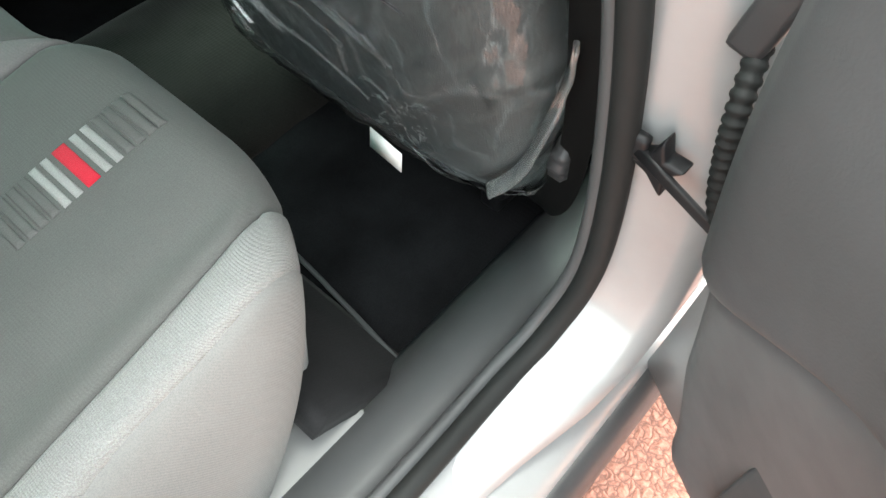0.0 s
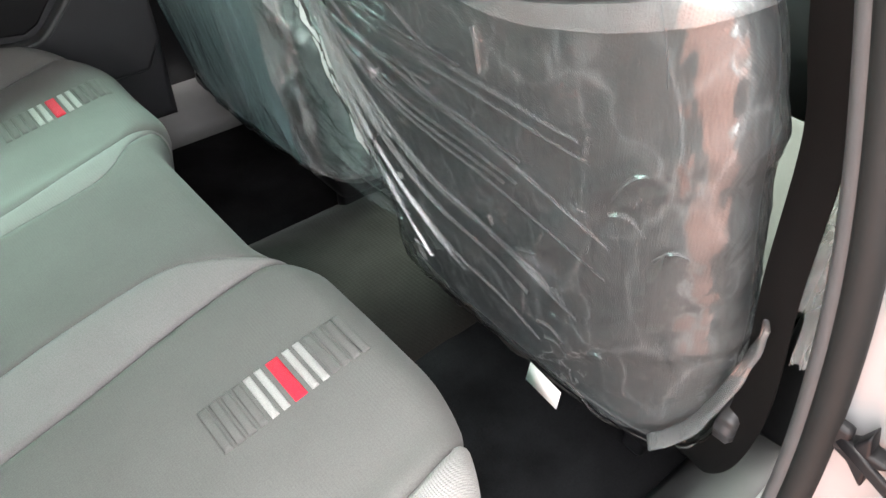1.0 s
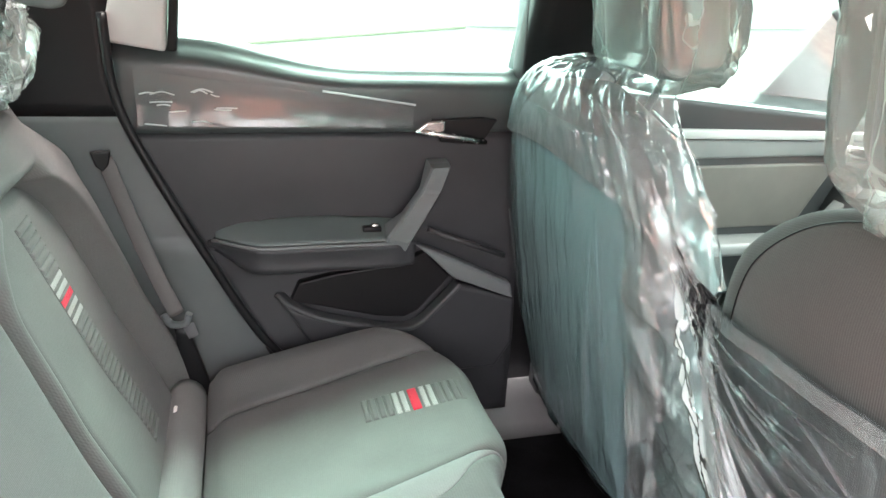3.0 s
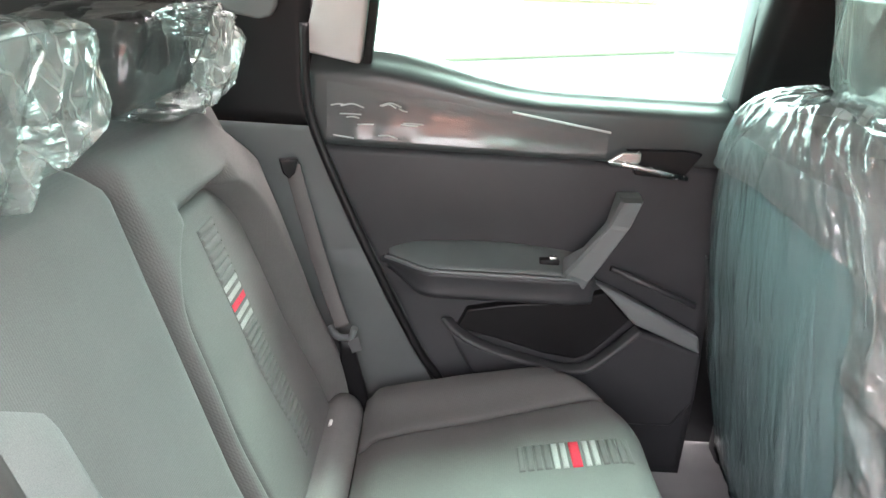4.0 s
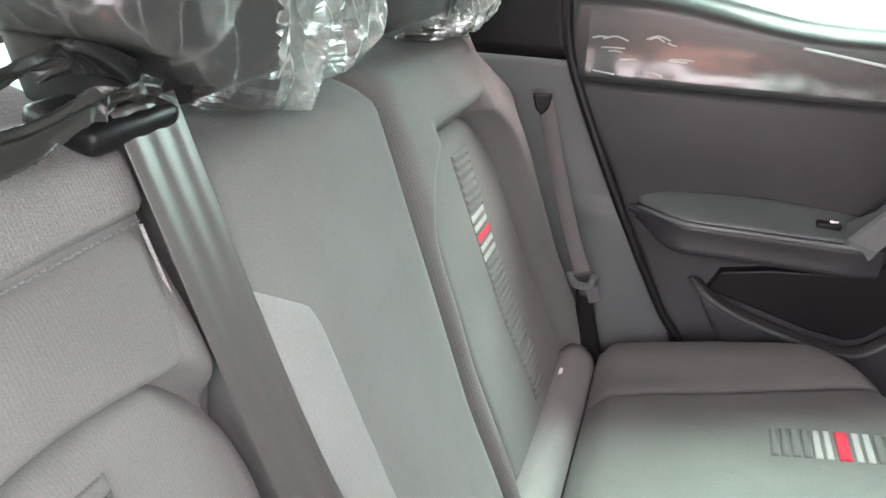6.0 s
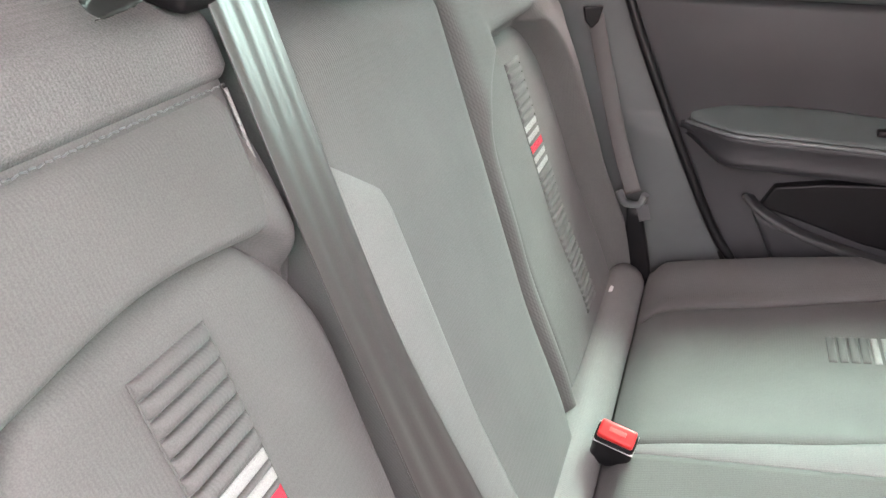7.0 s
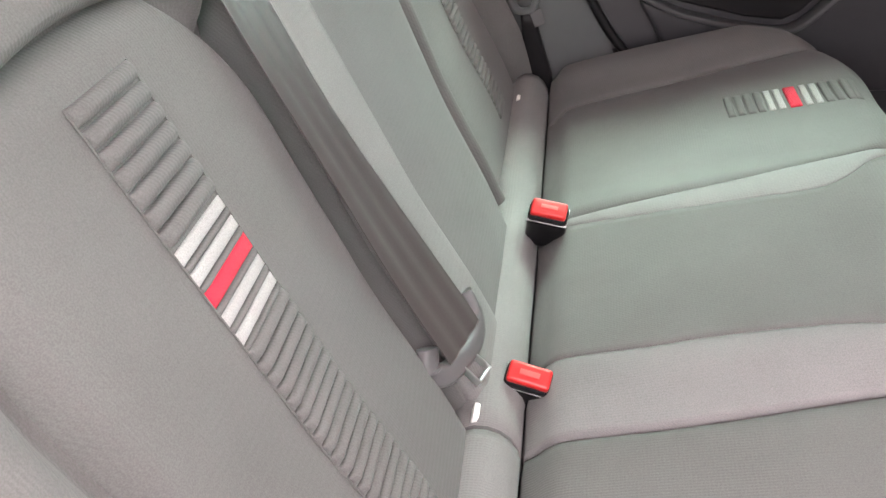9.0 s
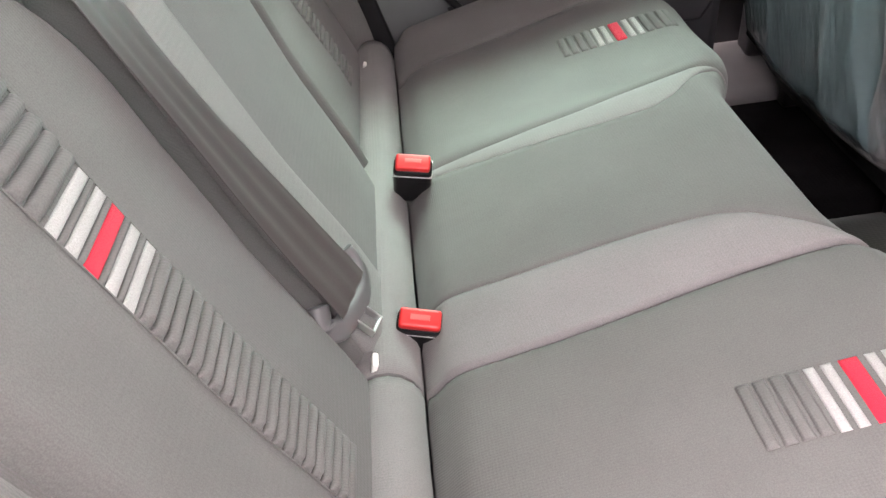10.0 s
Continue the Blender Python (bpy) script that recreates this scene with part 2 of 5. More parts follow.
# ---- mesh helpers ----
def world_of(ob):
    m = ob.matrix_basis.copy()
    return world_of(ob.parent) @ ob.matrix_parent_inverse @ m if ob.parent else m


def thing(name, at, label, category, group="", kind=""):
    e = new(name)
    e.empty_display_size = 0.05
    e.matrix_basis = Matrix.Translation(at)
    return tagged(e, label, category, group, kind)


def part(name, me, material, parent=None, label="", smooth=True):
    """Links a mesh or bmesh, given in the car's coordinates, as one object under a thing or a part."""
    if isinstance(me, bmesh.types.BMesh):
        bm, me = me, bpy.data.meshes.new(name)
        bm.to_mesh(me)
        bm.free()
    me.materials.append(material)
    if smooth:
        me.shade_smooth()
        for f in me.polygons:
            if len(f.vertices) > 4:
                f.use_smooth = False
    ob = new(name, me)
    if parent is not None:
        ob.parent = parent
        ob.matrix_parent_inverse = world_of(parent).inverted()
    if label:
        ob["label"] = label
    return ob


def from_lists(name, verts, faces):
    me = bpy.data.meshes.new(name)
    me.from_pydata([tuple(v) for v in verts], [], faces)
    me.validate()
    bm = bmesh.new()
    bm.from_mesh(me)
    bmesh.ops.recalc_face_normals(bm, faces=bm.faces)
    bm.to_mesh(me)
    bm.free()
    return me


def sheet(fn, nu, nv, back=None):
    """A surface fn(u, v) with, if back is given, a second skin back(point) and a rim: a closed cushion-like slab."""
    pts = [Vector(fn(i / nu, j / nv)) for i in range(nu + 1) for j in range(nv + 1)]
    w = nv + 1
    faces = [(i * w + j, i * w + j + 1, (i + 1) * w + j + 1, (i + 1) * w + j) for i in range(nu) for j in range(nv)]
    if back is not None:
        n = len(pts)
        pts += [Vector(back(p)) for p in pts]
        faces += [tuple(n + k for k in reversed(f)) for f in faces]
        rim = [j for j in range(nv)] + [i * w + nv for i in range(nu)] + [nu * w + j for j in range(nv, 0, -1)] + [i * w for i in range(nu, 0, -1)]
        faces += [(rim[k], rim[(k + 1) % len(rim)], n + rim[(k + 1) % len(rim)], n + rim[k]) for k in range(len(rim))]
    return from_lists("sheet", pts, faces)


def loft(rings, cap=True):
    n = len(rings[0])
    verts = [v for r in rings for v in r]
    faces = [(a * n + k, a * n + (k + 1) % n, (a + 1) * n + (k + 1) % n, (a + 1) * n + k) for a in range(len(rings) - 1) for k in range(n)]
    if cap:
        faces += [tuple(reversed(range(n))), tuple((len(rings) - 1) * n + k for k in range(n))]
    return from_lists("loft", verts, faces)


def smooth_line(pts, steps=8):
    """A rounded line through the points."""
    pts = [Vector(p) for p in pts]
    ends = [2 * pts[0] - pts[1], *pts, 2 * pts[-1] - pts[-2]]
    out = []
    for a, b, c, d in zip(ends, ends[1:], ends[2:], ends[3:]):
        for k in range(steps):
            t = k / steps
            out.append(0.5 * ((2 * b) + (c - a) * t + (2 * a - 5 * b + 4 * c - d) * t * t + (3 * b - a - 3 * c + d) * t ** 3))
    return [*out, pts[-1]]


def sweep(path, profile, side=(0, 1, 0), cap=True, closed=False):
    """Carries a closed 2D profile along a path; side is the profile's first axis, kept square to the path."""
    rings = []
    n = len(path)
    for k, p in enumerate(path):
        d = (path[(k + 1) % n] - path[k - 1]) if closed else (path[min(k + 1, n - 1)] - path[max(k - 1, 0)])
        d.normalize()
        s = side(p) if callable(side) else Vector(side)
        s = (s - d * s.dot(d)).normalized()
        u = d.cross(s)
        rings.append([p + s * a + u * b for a, b in profile])
    if closed:
        rings.append(rings[0])
    return loft(rings, cap and not closed)


def circle(r, n=10, squash=1.0):
    return [(r * math.cos(2 * math.pi * k / n), r * squash * math.sin(2 * math.pi * k / n)) for k in range(n)]


def rounded(w, h, r, n=3):
    """A rounded rectangle w by h as a profile."""
    out = []
    for cx, cy, a0 in ((w / 2 - r, h / 2 - r, 0), (-w / 2 + r, h / 2 - r, 90), (-w / 2 + r, -h / 2 + r, 180), (w / 2 - r, -h / 2 + r, 270)):
        for k in range(n + 1):
            a = radians(a0 + 90 * k / n)
            out.append((cx + r * math.cos(a), cy + r * math.sin(a)))
    return out


def slab(outline, m, depth, bevel=0.004, segs=2):
    """A flat outline (in the first two axes of m) with a depth along its third, edges rounded."""
    bm = bmesh.new()
    vs = [bm.verts.new((*p, 0)) for p in outline]
    f = bm.faces.new(vs)
    ext = bmesh.ops.extrude_face_region(bm, geom=[f])
    bmesh.ops.translate(bm, verts=[v for v in ext["geom"] if isinstance(v, bmesh.types.BMVert)], vec=(0, 0, depth))
    bmesh.ops.recalc_face_normals(bm, faces=bm.faces)
    if bevel:
        edges = [e for e in bm.edges if e.calc_face_angle(0) > 0.35]
        bmesh.ops.bevel(bm, geom=edges, offset=bevel, segments=segs, profile=0.6, affect="EDGES", clamp_overlap=True)
    bmesh.ops.transform(bm, matrix=m, verts=bm.verts)
    return bm


def block(size, m, bevel=0.005, segs=2):
    bm = bmesh.new()
    bmesh.ops.create_cube(bm, size=1.0)
    bmesh.ops.scale(bm, vec=size, verts=bm.verts)
    if bevel:
        bmesh.ops.bevel(bm, geom=bm.edges[:], offset=bevel, segments=segs, profile=0.6, affect="EDGES", clamp_overlap=True)
    bmesh.ops.transform(bm, matrix=m, verts=bm.verts)
    return bm


def xz(y, flip=1):
    """Outline axes: first along the car, second up; depth towards the car's left (flip 1) or right (-1)."""
    return Matrix(((1, 0, 0, 0), (0, 0, flip, y), (0, 1, 0, 0), (0, 0, 0, 1)))


def step(a, b, t):
    t = min(max((t - a) / (b - a), 0.0), 1.0)
    return t * t * (3 - 2 * t)


def lerp(a, b, t):
    return a + (b - a) * t


def along(knots, q, spread=0.045):
    """A value that runs through (place, value) knots, its corners rounded."""
    if spread:
        return sum(along(knots, q + d * spread, 0) for d in (-1, -0.5, 0, 0.5, 1)) / 5
    for (a, va), (b, vb) in zip(knots, knots[1:]):
        if q <= b:
            return lerp(va, vb, min(max((q - a) / (b - a), 0.0), 1.0))
    return knots[-1][1]


def bell(d, w):
    return math.exp(-(d / w) ** 2)


def creases(seed, n, width, flat=False, drift=1.0):
    """A field of straight sharp folds: each a crest that falls off to both sides and fades along its length."""
    r = random.Random(seed)
    folds = []
    for _ in range(n):
        d = Vector((r.gauss(0, 1), r.gauss(0, 1) * drift, 0 if flat else r.gauss(0, 1))).normalized()
        folds.append((d, r.uniform(-0.9, 0.9), width * r.uniform(0.5, 1.5), r.choice((-1, -1, 1)) * r.uniform(0.4, 1.0), r.uniform(0, 50)))

    def h(p):
        v = 0.0
        for d, o, w, a, e in folds:
            k = abs(p.dot(d) - o) / w
            if k < 5:
                v += a * (max(1 - 0.45 * k, 0) + 0.35 * math.exp(-3 * k)) * max(0.5 + 1.2 * noise.noise(p * 0.9 + Vector((e, 0, 0))), 0)
        return v
    return h


# ---- ground and what lies outside ----
def ground_material():
    m, nt, b = shader("pavers")
    tc = nt.nodes.new("ShaderNodeTexCoord")
    v = nt.nodes.new("ShaderNodeTexVoronoi")
    v.feature, v.inputs["Scale"].default_value = "DISTANCE_TO_EDGE", 62.0
    warp = nt.nodes.new("ShaderNodeTexNoise")
    warp.inputs["Scale"].default_value = 38.0
    link(nt, tc.outputs["Object"], warp.inputs["Vector"])
    add = nt.nodes.new("ShaderNodeMixRGB")
    add.blend_type, add.inputs["Fac"].default_value = "ADD", 0.035
    link(nt, tc.outputs["Object"], add.inputs["Color1"])
    link(nt, warp.outputs["Color"], add.inputs["Color2"])
    link(nt, add.outputs["Color"], v.inputs["Vector"])
    tone = ramp(nt, noise_tex(nt, 90.0, 6.0, 0.7), (0.13, 0.050, 0.033), (0.34, 0.150, 0.105), 0.32, 0.68)
    mix = nt.nodes.new("ShaderNodeMixRGB")
    link(nt, ramp(nt, v.outputs["Distance"], (0, 0, 0), (1, 1, 1), 0.0, 0.12), mix.inputs["Fac"])
    mix.inputs["Color1"].default_value = (0.10, 0.042, 0.030, 1)
    link(nt, tone, mix.inputs["Color2"])
    # pale concrete further off on the car's left
    sep = nt.nodes.new("ShaderNodeSeparateXYZ")
    link(nt, tc.outputs["Object"], sep.inputs[0])
    side = math_node(nt, "GREATER_THAN", sep.outputs["Y"], 1.6)
    pale = ramp(nt, noise_tex(nt, 1.2, 8.0), (0.036, 0.027, 0.024), (0.052, 0.040, 0.035))
    out = nt.nodes.new("ShaderNodeMixRGB")
    link(nt, side, out.inputs["Fac"])
    link(nt, mix.outputs["Color"], out.inputs["Color1"])
    link(nt, pale, out.inputs["Color2"])
    link(nt, out.outputs["Color"], b.inputs["Base Color"])
    b.inputs["Roughness"].default_value = 0.85
    bump(nt, b, v.outputs["Distance"], 0.8, 0.01)
    return m


g = part("ground", sheet(lambda u, v: (lerp(-400, 400, u), lerp(-400, 400, v), 0.0), 8, 8), ground_material())
tagged(g, "reddish pebbled paving with a pale concrete yard beyond", "ground", kind="structure")

M_RENDER = plastic("white_render", (0.82, 0.82, 0.80), 0.85, 60.0, 0.3)
M_GREYWALL = plastic("grey_wall", (0.32, 0.30, 0.28), 0.85, 60.0, 0.3)
M_SIGN = plastic("sign_brown", (0.20, 0.15, 0.09), 0.7)
M_MOSS = plastic("moss_strip", (0.10, 0.10, 0.065), 0.95, 90.0, 1.0)


def wall_along(a, b, h, thick):
    """A straight wall on the ground from a to b, its face on the line, its thickness behind."""
    a, b = Vector((*a, 0)), Vector((*b, 0))
    d = (b - a).normalized()
    n = Vector((-d.y, d.x, 0))
    m = Matrix((( d.x, 0, n.x, a.x), (d.y, 0, n.y, a.y), (0, 1, 0, 0), (0, 0, 0, 1)))
    return slab([(0, 0), ((b - a).length, 0), ((b - a).length, h), (0, h)], m, thick, 0.01), m, (b - a).length


house = thing("white_building", (0, 12, 0), "long white rendered building beyond the yard", "building")
bm, wm, wl = wall_along((-16.0, -2.6), (4.6, 14.6), 3.4, 0.3)
part("wall", bm, M_RENDER, house)
bm, wm2, wl = wall_along((4.9, 14.9), (16.0, 17.5), 3.4, 0.3)
sign = part("sign_board", slab([(22.6, 0.88), (26.2, 0.88), (26.2, 1.25), (22.6, 1.25)], wm, -0.04, 0.01), M_SIGN, house, "brown sign board")
for k in range(6):
    part("sign_bar", slab([(22.8 + 0.56 * k, 0.93), (23.16 + 0.56 * k, 0.93), (23.16 + 0.56 * k, 1.10), (22.8 + 0.56 * k, 1.10)], wm @ Matrix.Translation((0, 0, -0.045)), -0.02, 0.0), M_RENDER, sign, "pale bar on the sign")
grey = thing("grey_building", (10, 16, 0), "grey building with slatted roller shutters", "building")
part("wall", bm, M_GREYWALL, grey)
for k in range(12):
    part("slat", slab([(1.6, 0.25 + 0.22 * k), (4.2, 0.25 + 0.22 * k), (4.2, 0.43 + 0.22 * k), (1.6, 0.43 + 0.22 * k)], wm2, -0.04, 0.008), M_GREYWALL, grey)
bm, _, _ = wall_along((-16.0, -2.75), (4.7, 14.45), 0.05, 0.12)
k = part("moss_verge", bm, M_MOSS)
tagged(k, "thin mossy verge along the foot of the wall", "verge", kind="structure")

# ---- the car's shell ----
YC = -0.02
floor_bm = sheet(lambda u, v: (lerp(-0.10, 1.9, u), lerp(-0.68, 0.68, v),
                               0.36 + 0.006 * noise.noise(Vector((u * 30, v * 24, 0)))), 60, 60,
                 lambda p: (p.x, p.y, 0.30))
floor = part("car_floor", floor_bm, M_CARPET)
tagged(floor, "black carpeted car floor with a low centre tunnel", "car floor", kind="structure")

tunnel = part("tunnel_carpet", sheet(lambda u, v: (lerp(0.45, 1.5, u), lerp(-0.205, 0.215, v), 0.364 + 0.062 * (1 - abs(2 * v - 1) ** 3.2) + 0.003 * noise.noise(Vector((u * 22, v * 9, 4)))), 60, 30, lambda p: (p.x, p.y, p.z - 0.012)), M_TUNNEL)
tagged(tunnel, "grey carpeted centre tunnel between the footwells", "car floor", kind="structure")

shell = thing("car_body", (0.3, 0, 0.3), "white painted body shell of a small car", "car body", kind="structure")


def sill(side):
    """Painted sill with its inner scuff trim, rubber seal and black lower cover."""
    s = side
    prof = [(0.70, 0.43), (0.71, 0.452), (0.735, 0.455), (0.76, 0.44), (0.80, 0.428), (0.835, 0.42), (0.85, 0.40), (0.853, 0.36), (0.84, 0.28), (0.70, 0.26)]
    rings = [[Vector((x, s * y, z)) for y, z in prof] for x in (-0.2, 0.2, 0.6, 0.9, 1.9)]
    part("sill", loft(rings), M_PAINT, shell)
    prof = [(0.60, 0.37), (0.615, 0.40), (0.64, 0.435), (0.665, 0.455), (0.70, 0.462), (0.725, 0.455), (0.728, 0.43), (0.70, 0.36)]
    rings = [[Vector((x, s * y, z)) for y, z in prof] for x in (-0.1, 0.3, 0.7, 1.0, 1.8)]
    # same trim both sides; the left takes a paler plastic for the light there
    part("sill_trim", loft(rings), M_SILL if s < 0 else M_WEDGE, shell, "grained grey plastic sill trim")
    prof = [(0.835, 0.405), (0.868, 0.395), (0.878, 0.34), (0.87, 0.24), (0.80, 0.20), (0.80, 0.24), (0.845, 0.30)]
    rings = [[Vector((x, s * y, z)) for y, z in prof] for x in (-0.2, 0.3, 0.8, 1.9)]
    part("sill_cover", loft(rings), M_TRIM, shell, "black plastic lower sill cover")


sill(-1)
sill(1)


def pillar(side):
    """Centre pillar: painted outer, plastic inner trim."""
    s = side
    rings, inner = [], []
    for k in range(27):
        z = lerp(0.36, 1.54, (k / 26) ** 1.6)
        lean = 0.10 * step(0.9, 1.54, z)
        flare = 0.26 * min(max((0.66 - z) / 0.23, 0.0), 1.25) ** 3.5
        x0, x1 = 0.70 - flare - 0.02 * step(0.5, 1.4, z), 0.86 + 0.5 * flare
        yo = 0.845 - 0.03 * step(0.6, 1.1, z) - 2.0 * lean - 0.055 * (1 - step(0.40, 0.50, z))
        rings.append([Vector((x0, s * (yo - 0.10), z)), Vector((x0 + 0.015, s * (yo - 0.075), z)), Vector((x0 + 0.02, s * (yo - 0.02), z)),
                      Vector((x0 + 0.05, s * yo, z)), Vector((x1, s * yo, z)), Vector((x1, s * (yo - 0.12), z))])
        yi = yo - 0.100
        inner.append([Vector((x0 + 0.012, s * (yo - 0.10), z)), Vector((x0 + 0.020, s * (yi - 0.002), z)), Vector((x0 + 0.06, s * (yi - 0.008), z)),
                      Vector((x1 - 0.04, s * (yi - 0.008), z)), Vector((x1 - 0.002, s * (yo - 0.10), z))])
    part("pillar", loft(rings), M_PAINT, shell)
    if s > 0:
        inner = [[Vector((r[0].x - 0.008, s * (abs(r[3].y) - 0.012), r[0].z)), Vector((r[0].x - 0.008, s * (abs(r[0].y) - 0.006), r[0].z)), Vector((r[0].x + 0.02, s * (abs(r[0].y) - 0.016), r[0].z)),
                  Vector((r[4].x - 0.02, s * (abs(r[0].y) - 0.016), r[0].z)), Vector((r[4].x + 0.008, s * (abs(r[0].y) - 0.022), r[0].z)), Vector((r[4].x + 0.008, s * (abs(r[3].y) - 0.012), r[0].z))] for r in rings]
    part("pillar_trim", loft(inner), M_SILL if s < 0 else M_BLACK, shell, "grey plastic centre pillar trim" if s < 0 else "black plastic centre pillar trim")


pillar(-1)
pillar(1)


def seal(side):
    """Rubber weather strip round the rear door opening."""
    s = side
    line = smooth_line([(-0.05, s * 0.742, 0.70), (0.10, s * 0.745, 0.52), (0.26, s * 0.745, 0.475), (0.46, s * 0.745, 0.468), (0.58, s * 0.745, 0.475), (0.655, s * 0.755, 0.52),
                        (0.69, s * 0.765, 0.62), (0.69, s * 0.752, 0.80), (0.675, s * 0.718, 1.0), (0.66, s * 0.64, 1.25), (0.64, s * 0.56, 1.47)], 8)
    part("door_seal", sweep(line, circle(0.013, 10), lambda p: Vector((0.2, -s, 0.3))), M_RUBBER, shell, "black rubber door seal")
    line2 = [p + Vector((0.0, -s * 0.017, 0.004)) for p in line]
    part("seal_lip", sweep(line2, circle(0.008, 8), lambda p: Vector((0.2, -s, 0.3))), M_SILL, shell, "grey inner lip of the seal")


seal(-1)

# roof and its lining
part("roof", sheet(lambda u, v: (lerp(-0.75, 1.25, u), lerp(-0.56, 0.56, v), 1.575 - 0.05 * (2 * v - 1) ** 2 - 0.05 * (2 * u - 1) ** 4), 20, 16, lambda p: (p.x, p.y, p.z + 0.03)), M_PAINT, shell)
part("headlining", sheet(lambda u, v: (lerp(-0.72, 1.22, u), lerp(-0.55, 0.55, v), 1.555 - 0.05 * (2 * v - 1) ** 2 - 0.05 * (2 * u - 1) ** 4), 20, 16, lambda p: (p.x, p.y, p.z + 0.012)),
     M_LIGHTTRIM, shell, "pale grey fabric roof lining")
for s in (-1, 1):
    line = smooth_line([(-0.75, s * 0.55, 1.45), (-0.2, s * 0.565, 1.52), (0.5, s * 0.565, 1.525), (1.2, s * 0.57, 1.50), (1.62, s * 0.63, 1.28), (2.0, s * 0.69, 0.98)], 8)
    part("roof_rail", sweep(line, rounded(0.07, 0.05, 0.018), (0, 1, 0)), M_PAINT, shell)

# front: bonnet, bulkhead and screen
part("bulkhead", slab([(-0.74, 0.30), (0.74, 0.30), (0.72, 0.95), (-0.72, 0.95)], Matrix(((0, 0, 1, 1.86), (1, 0, 0, 0), (0, 1, 0, 0), (0, 0, 0, 1))), 0.06, 0.01), M_TRIM, shell)
dash = thing("dashboard", (1.6, 0, 0.7), "dark grey moulded dashboard", "dashboard")
part("top", loft([[Vector((1.42 + 0.03 * abs(y), y, 0.62)), Vector((1.40 + 0.03 * abs(y), y, 0.86)), Vector((1.46, y, 0.95)), Vector((1.62, y, 0.975)), Vector((1.84, y, 0.95)), Vector((1.84, y, 0.62))]
                  for y in (-0.70, -0.5, -0.25, 0.0, 0.25, 0.5, 0.70)]), M_TRIM, dash)
part("windscreen", sheet(lambda u, v: (lerp(1.98, 1.24, u) + 0.06 * (1 - (2 * v - 1) ** 2) * 0.5, lerp(-0.68, 0.68, v) * lerp(1.0, 0.85, u), lerp(0.95, 1.52, u)), 8, 8), M_CLEARGLASS, shell, "clear windscreen")

# back: load-bay walls, tailgate and parcel shelf
part("rear_panel", slab([(-0.70, 0.3), (0.70, 0.3), (0.64, 1.02), (-0.64, 1.02)], Matrix(((0, 0, -1, -0.78), (1, 0, 0, 0), (0, 1, 0, 0), (0, 0, 0, 1))), 0.08, 0.01), M_TRIM, shell)
part("rear_glass", sheet(lambda u, v: (lerp(-0.82, -0.74, u), lerp(-0.60, 0.60, v), lerp(1.02, 1.47, u)), 4, 4), M_GLASS, shell, "tinted rear glass")
shelf = part("parcel_shelf", slab([(-0.76, -0.58), (-0.23, -0.56), (-0.23, 0.56), (-0.76, 0.58)], Matrix.Translation((0, 0, 1.10)), 0.022, 0.008), M_TRIM)
tagged(shelf, "dark grey parcel shelf behind the rear seats", "parcel shelf")

# rear side trim: wheel arch and quarter pillar on both sides
for s in (-1, 1):
    def quarter(u, v, s=s, lo=0.42, hi=1.092):
        z = lerp(lo, hi, v)
        x = lerp(-0.62, along(((0.42, 0.263), (0.56, 0.240), (0.63, 0.215), (0.70, 0.165), (0.87, 0.076), (1.05, -0.011), (1.14, -0.038), (1.30, -0.040), (1.6, -0.010)), z, 0.02), u)
        y = 0.64 - 0.035 * bell(z - 0.62, 0.2) + 0.04 * step(0.5, 1.0, u) * step(0.9, 0.6, z) - 0.02 * step(1.2, 1.45, z)
        y -= 0.016 * step(0.868, 0.852, z) * step(0.40, 0.60, z) * step(-0.04, 0.06, x)
        return (x, s * y, z)
    part("quarter_trim", sheet(quarter, 40, 60, lambda p, s=s: (p.x, p.y + s * 0.10, p.z)), M_QUARTER, shell, "grey plastic trim beside the rear seat")
    part("quarter_pillar", sheet(lambda u, v, f=quarter: f(u, v, lo=1.0922, hi=1.52), 24, 20, lambda p, s=s: (p.x, p.y + s * 0.10, p.z)), M_BLACK, shell, "black trim of the rear pillar")

part("pillar_cover", slab([(-0.200, 1.292), (-0.186, 1.278), (-0.160, 1.267), (-0.118, 1.261), (-0.098, 1.266), (-0.088, 1.282), (-0.082, 1.36), (-0.20, 1.36)], xz(0.628), 0.012, 0.008, 3), M_QUARTER, shell, "grey rounded cover on the rear pillar")

# ---- rear bench ----
def front_x(y):
    a = abs(y - YC)
    return 0.495 + 0.045 * step(0.12, 0.24, a) - (2.2 if y < 0 else 3.3) * max(a - 0.40, 0) ** 2


def cushion_top(x, y):
    a = abs(y - YC)
    z = 0.612 + 0.29 * (x - 0.06) - 0.16 * (x - 0.06) ** 2
    z += 0.016 * (1 - step(0.12, 0.20, a)) * step(0.0, 0.25, x) * (1 - 0.6 * step(0.4, 0.5, x))
    z -= 0.013 * bell(y - 0.33, 0.13) * step(0.10, 0.30, x)
    z += 0.016 * step(0.48, 0.55, a) - 0.03 * step(0.565, 0.605, a) ** 2
    return z


def cushion_point(s, y):
    """Along the cushion from the backrest (0) forward over the front edge and down (1)."""
    xf = front_x(y)
    r = 0.055
    cx = xf - r
    if s < 0.62:
        x = lerp(0.080, cx, s / 0.62)
        return Vector((x, y, cushion_top(x, y) - 0.022 * bell(s, 0.03)))
    zt = cushion_top(cx, y)
    if s < 0.84:
        a = radians(100) * (s - 0.62) / 0.22
        return Vector((cx + r * math.sin(a), y, zt - r + r * math.cos(a)))
    k = (s - 0.84) / 0.16
    return Vector((cx + r * 0.985 - 0.03 * k, y, lerp(zt - r * 1.17, 0.40, k)))


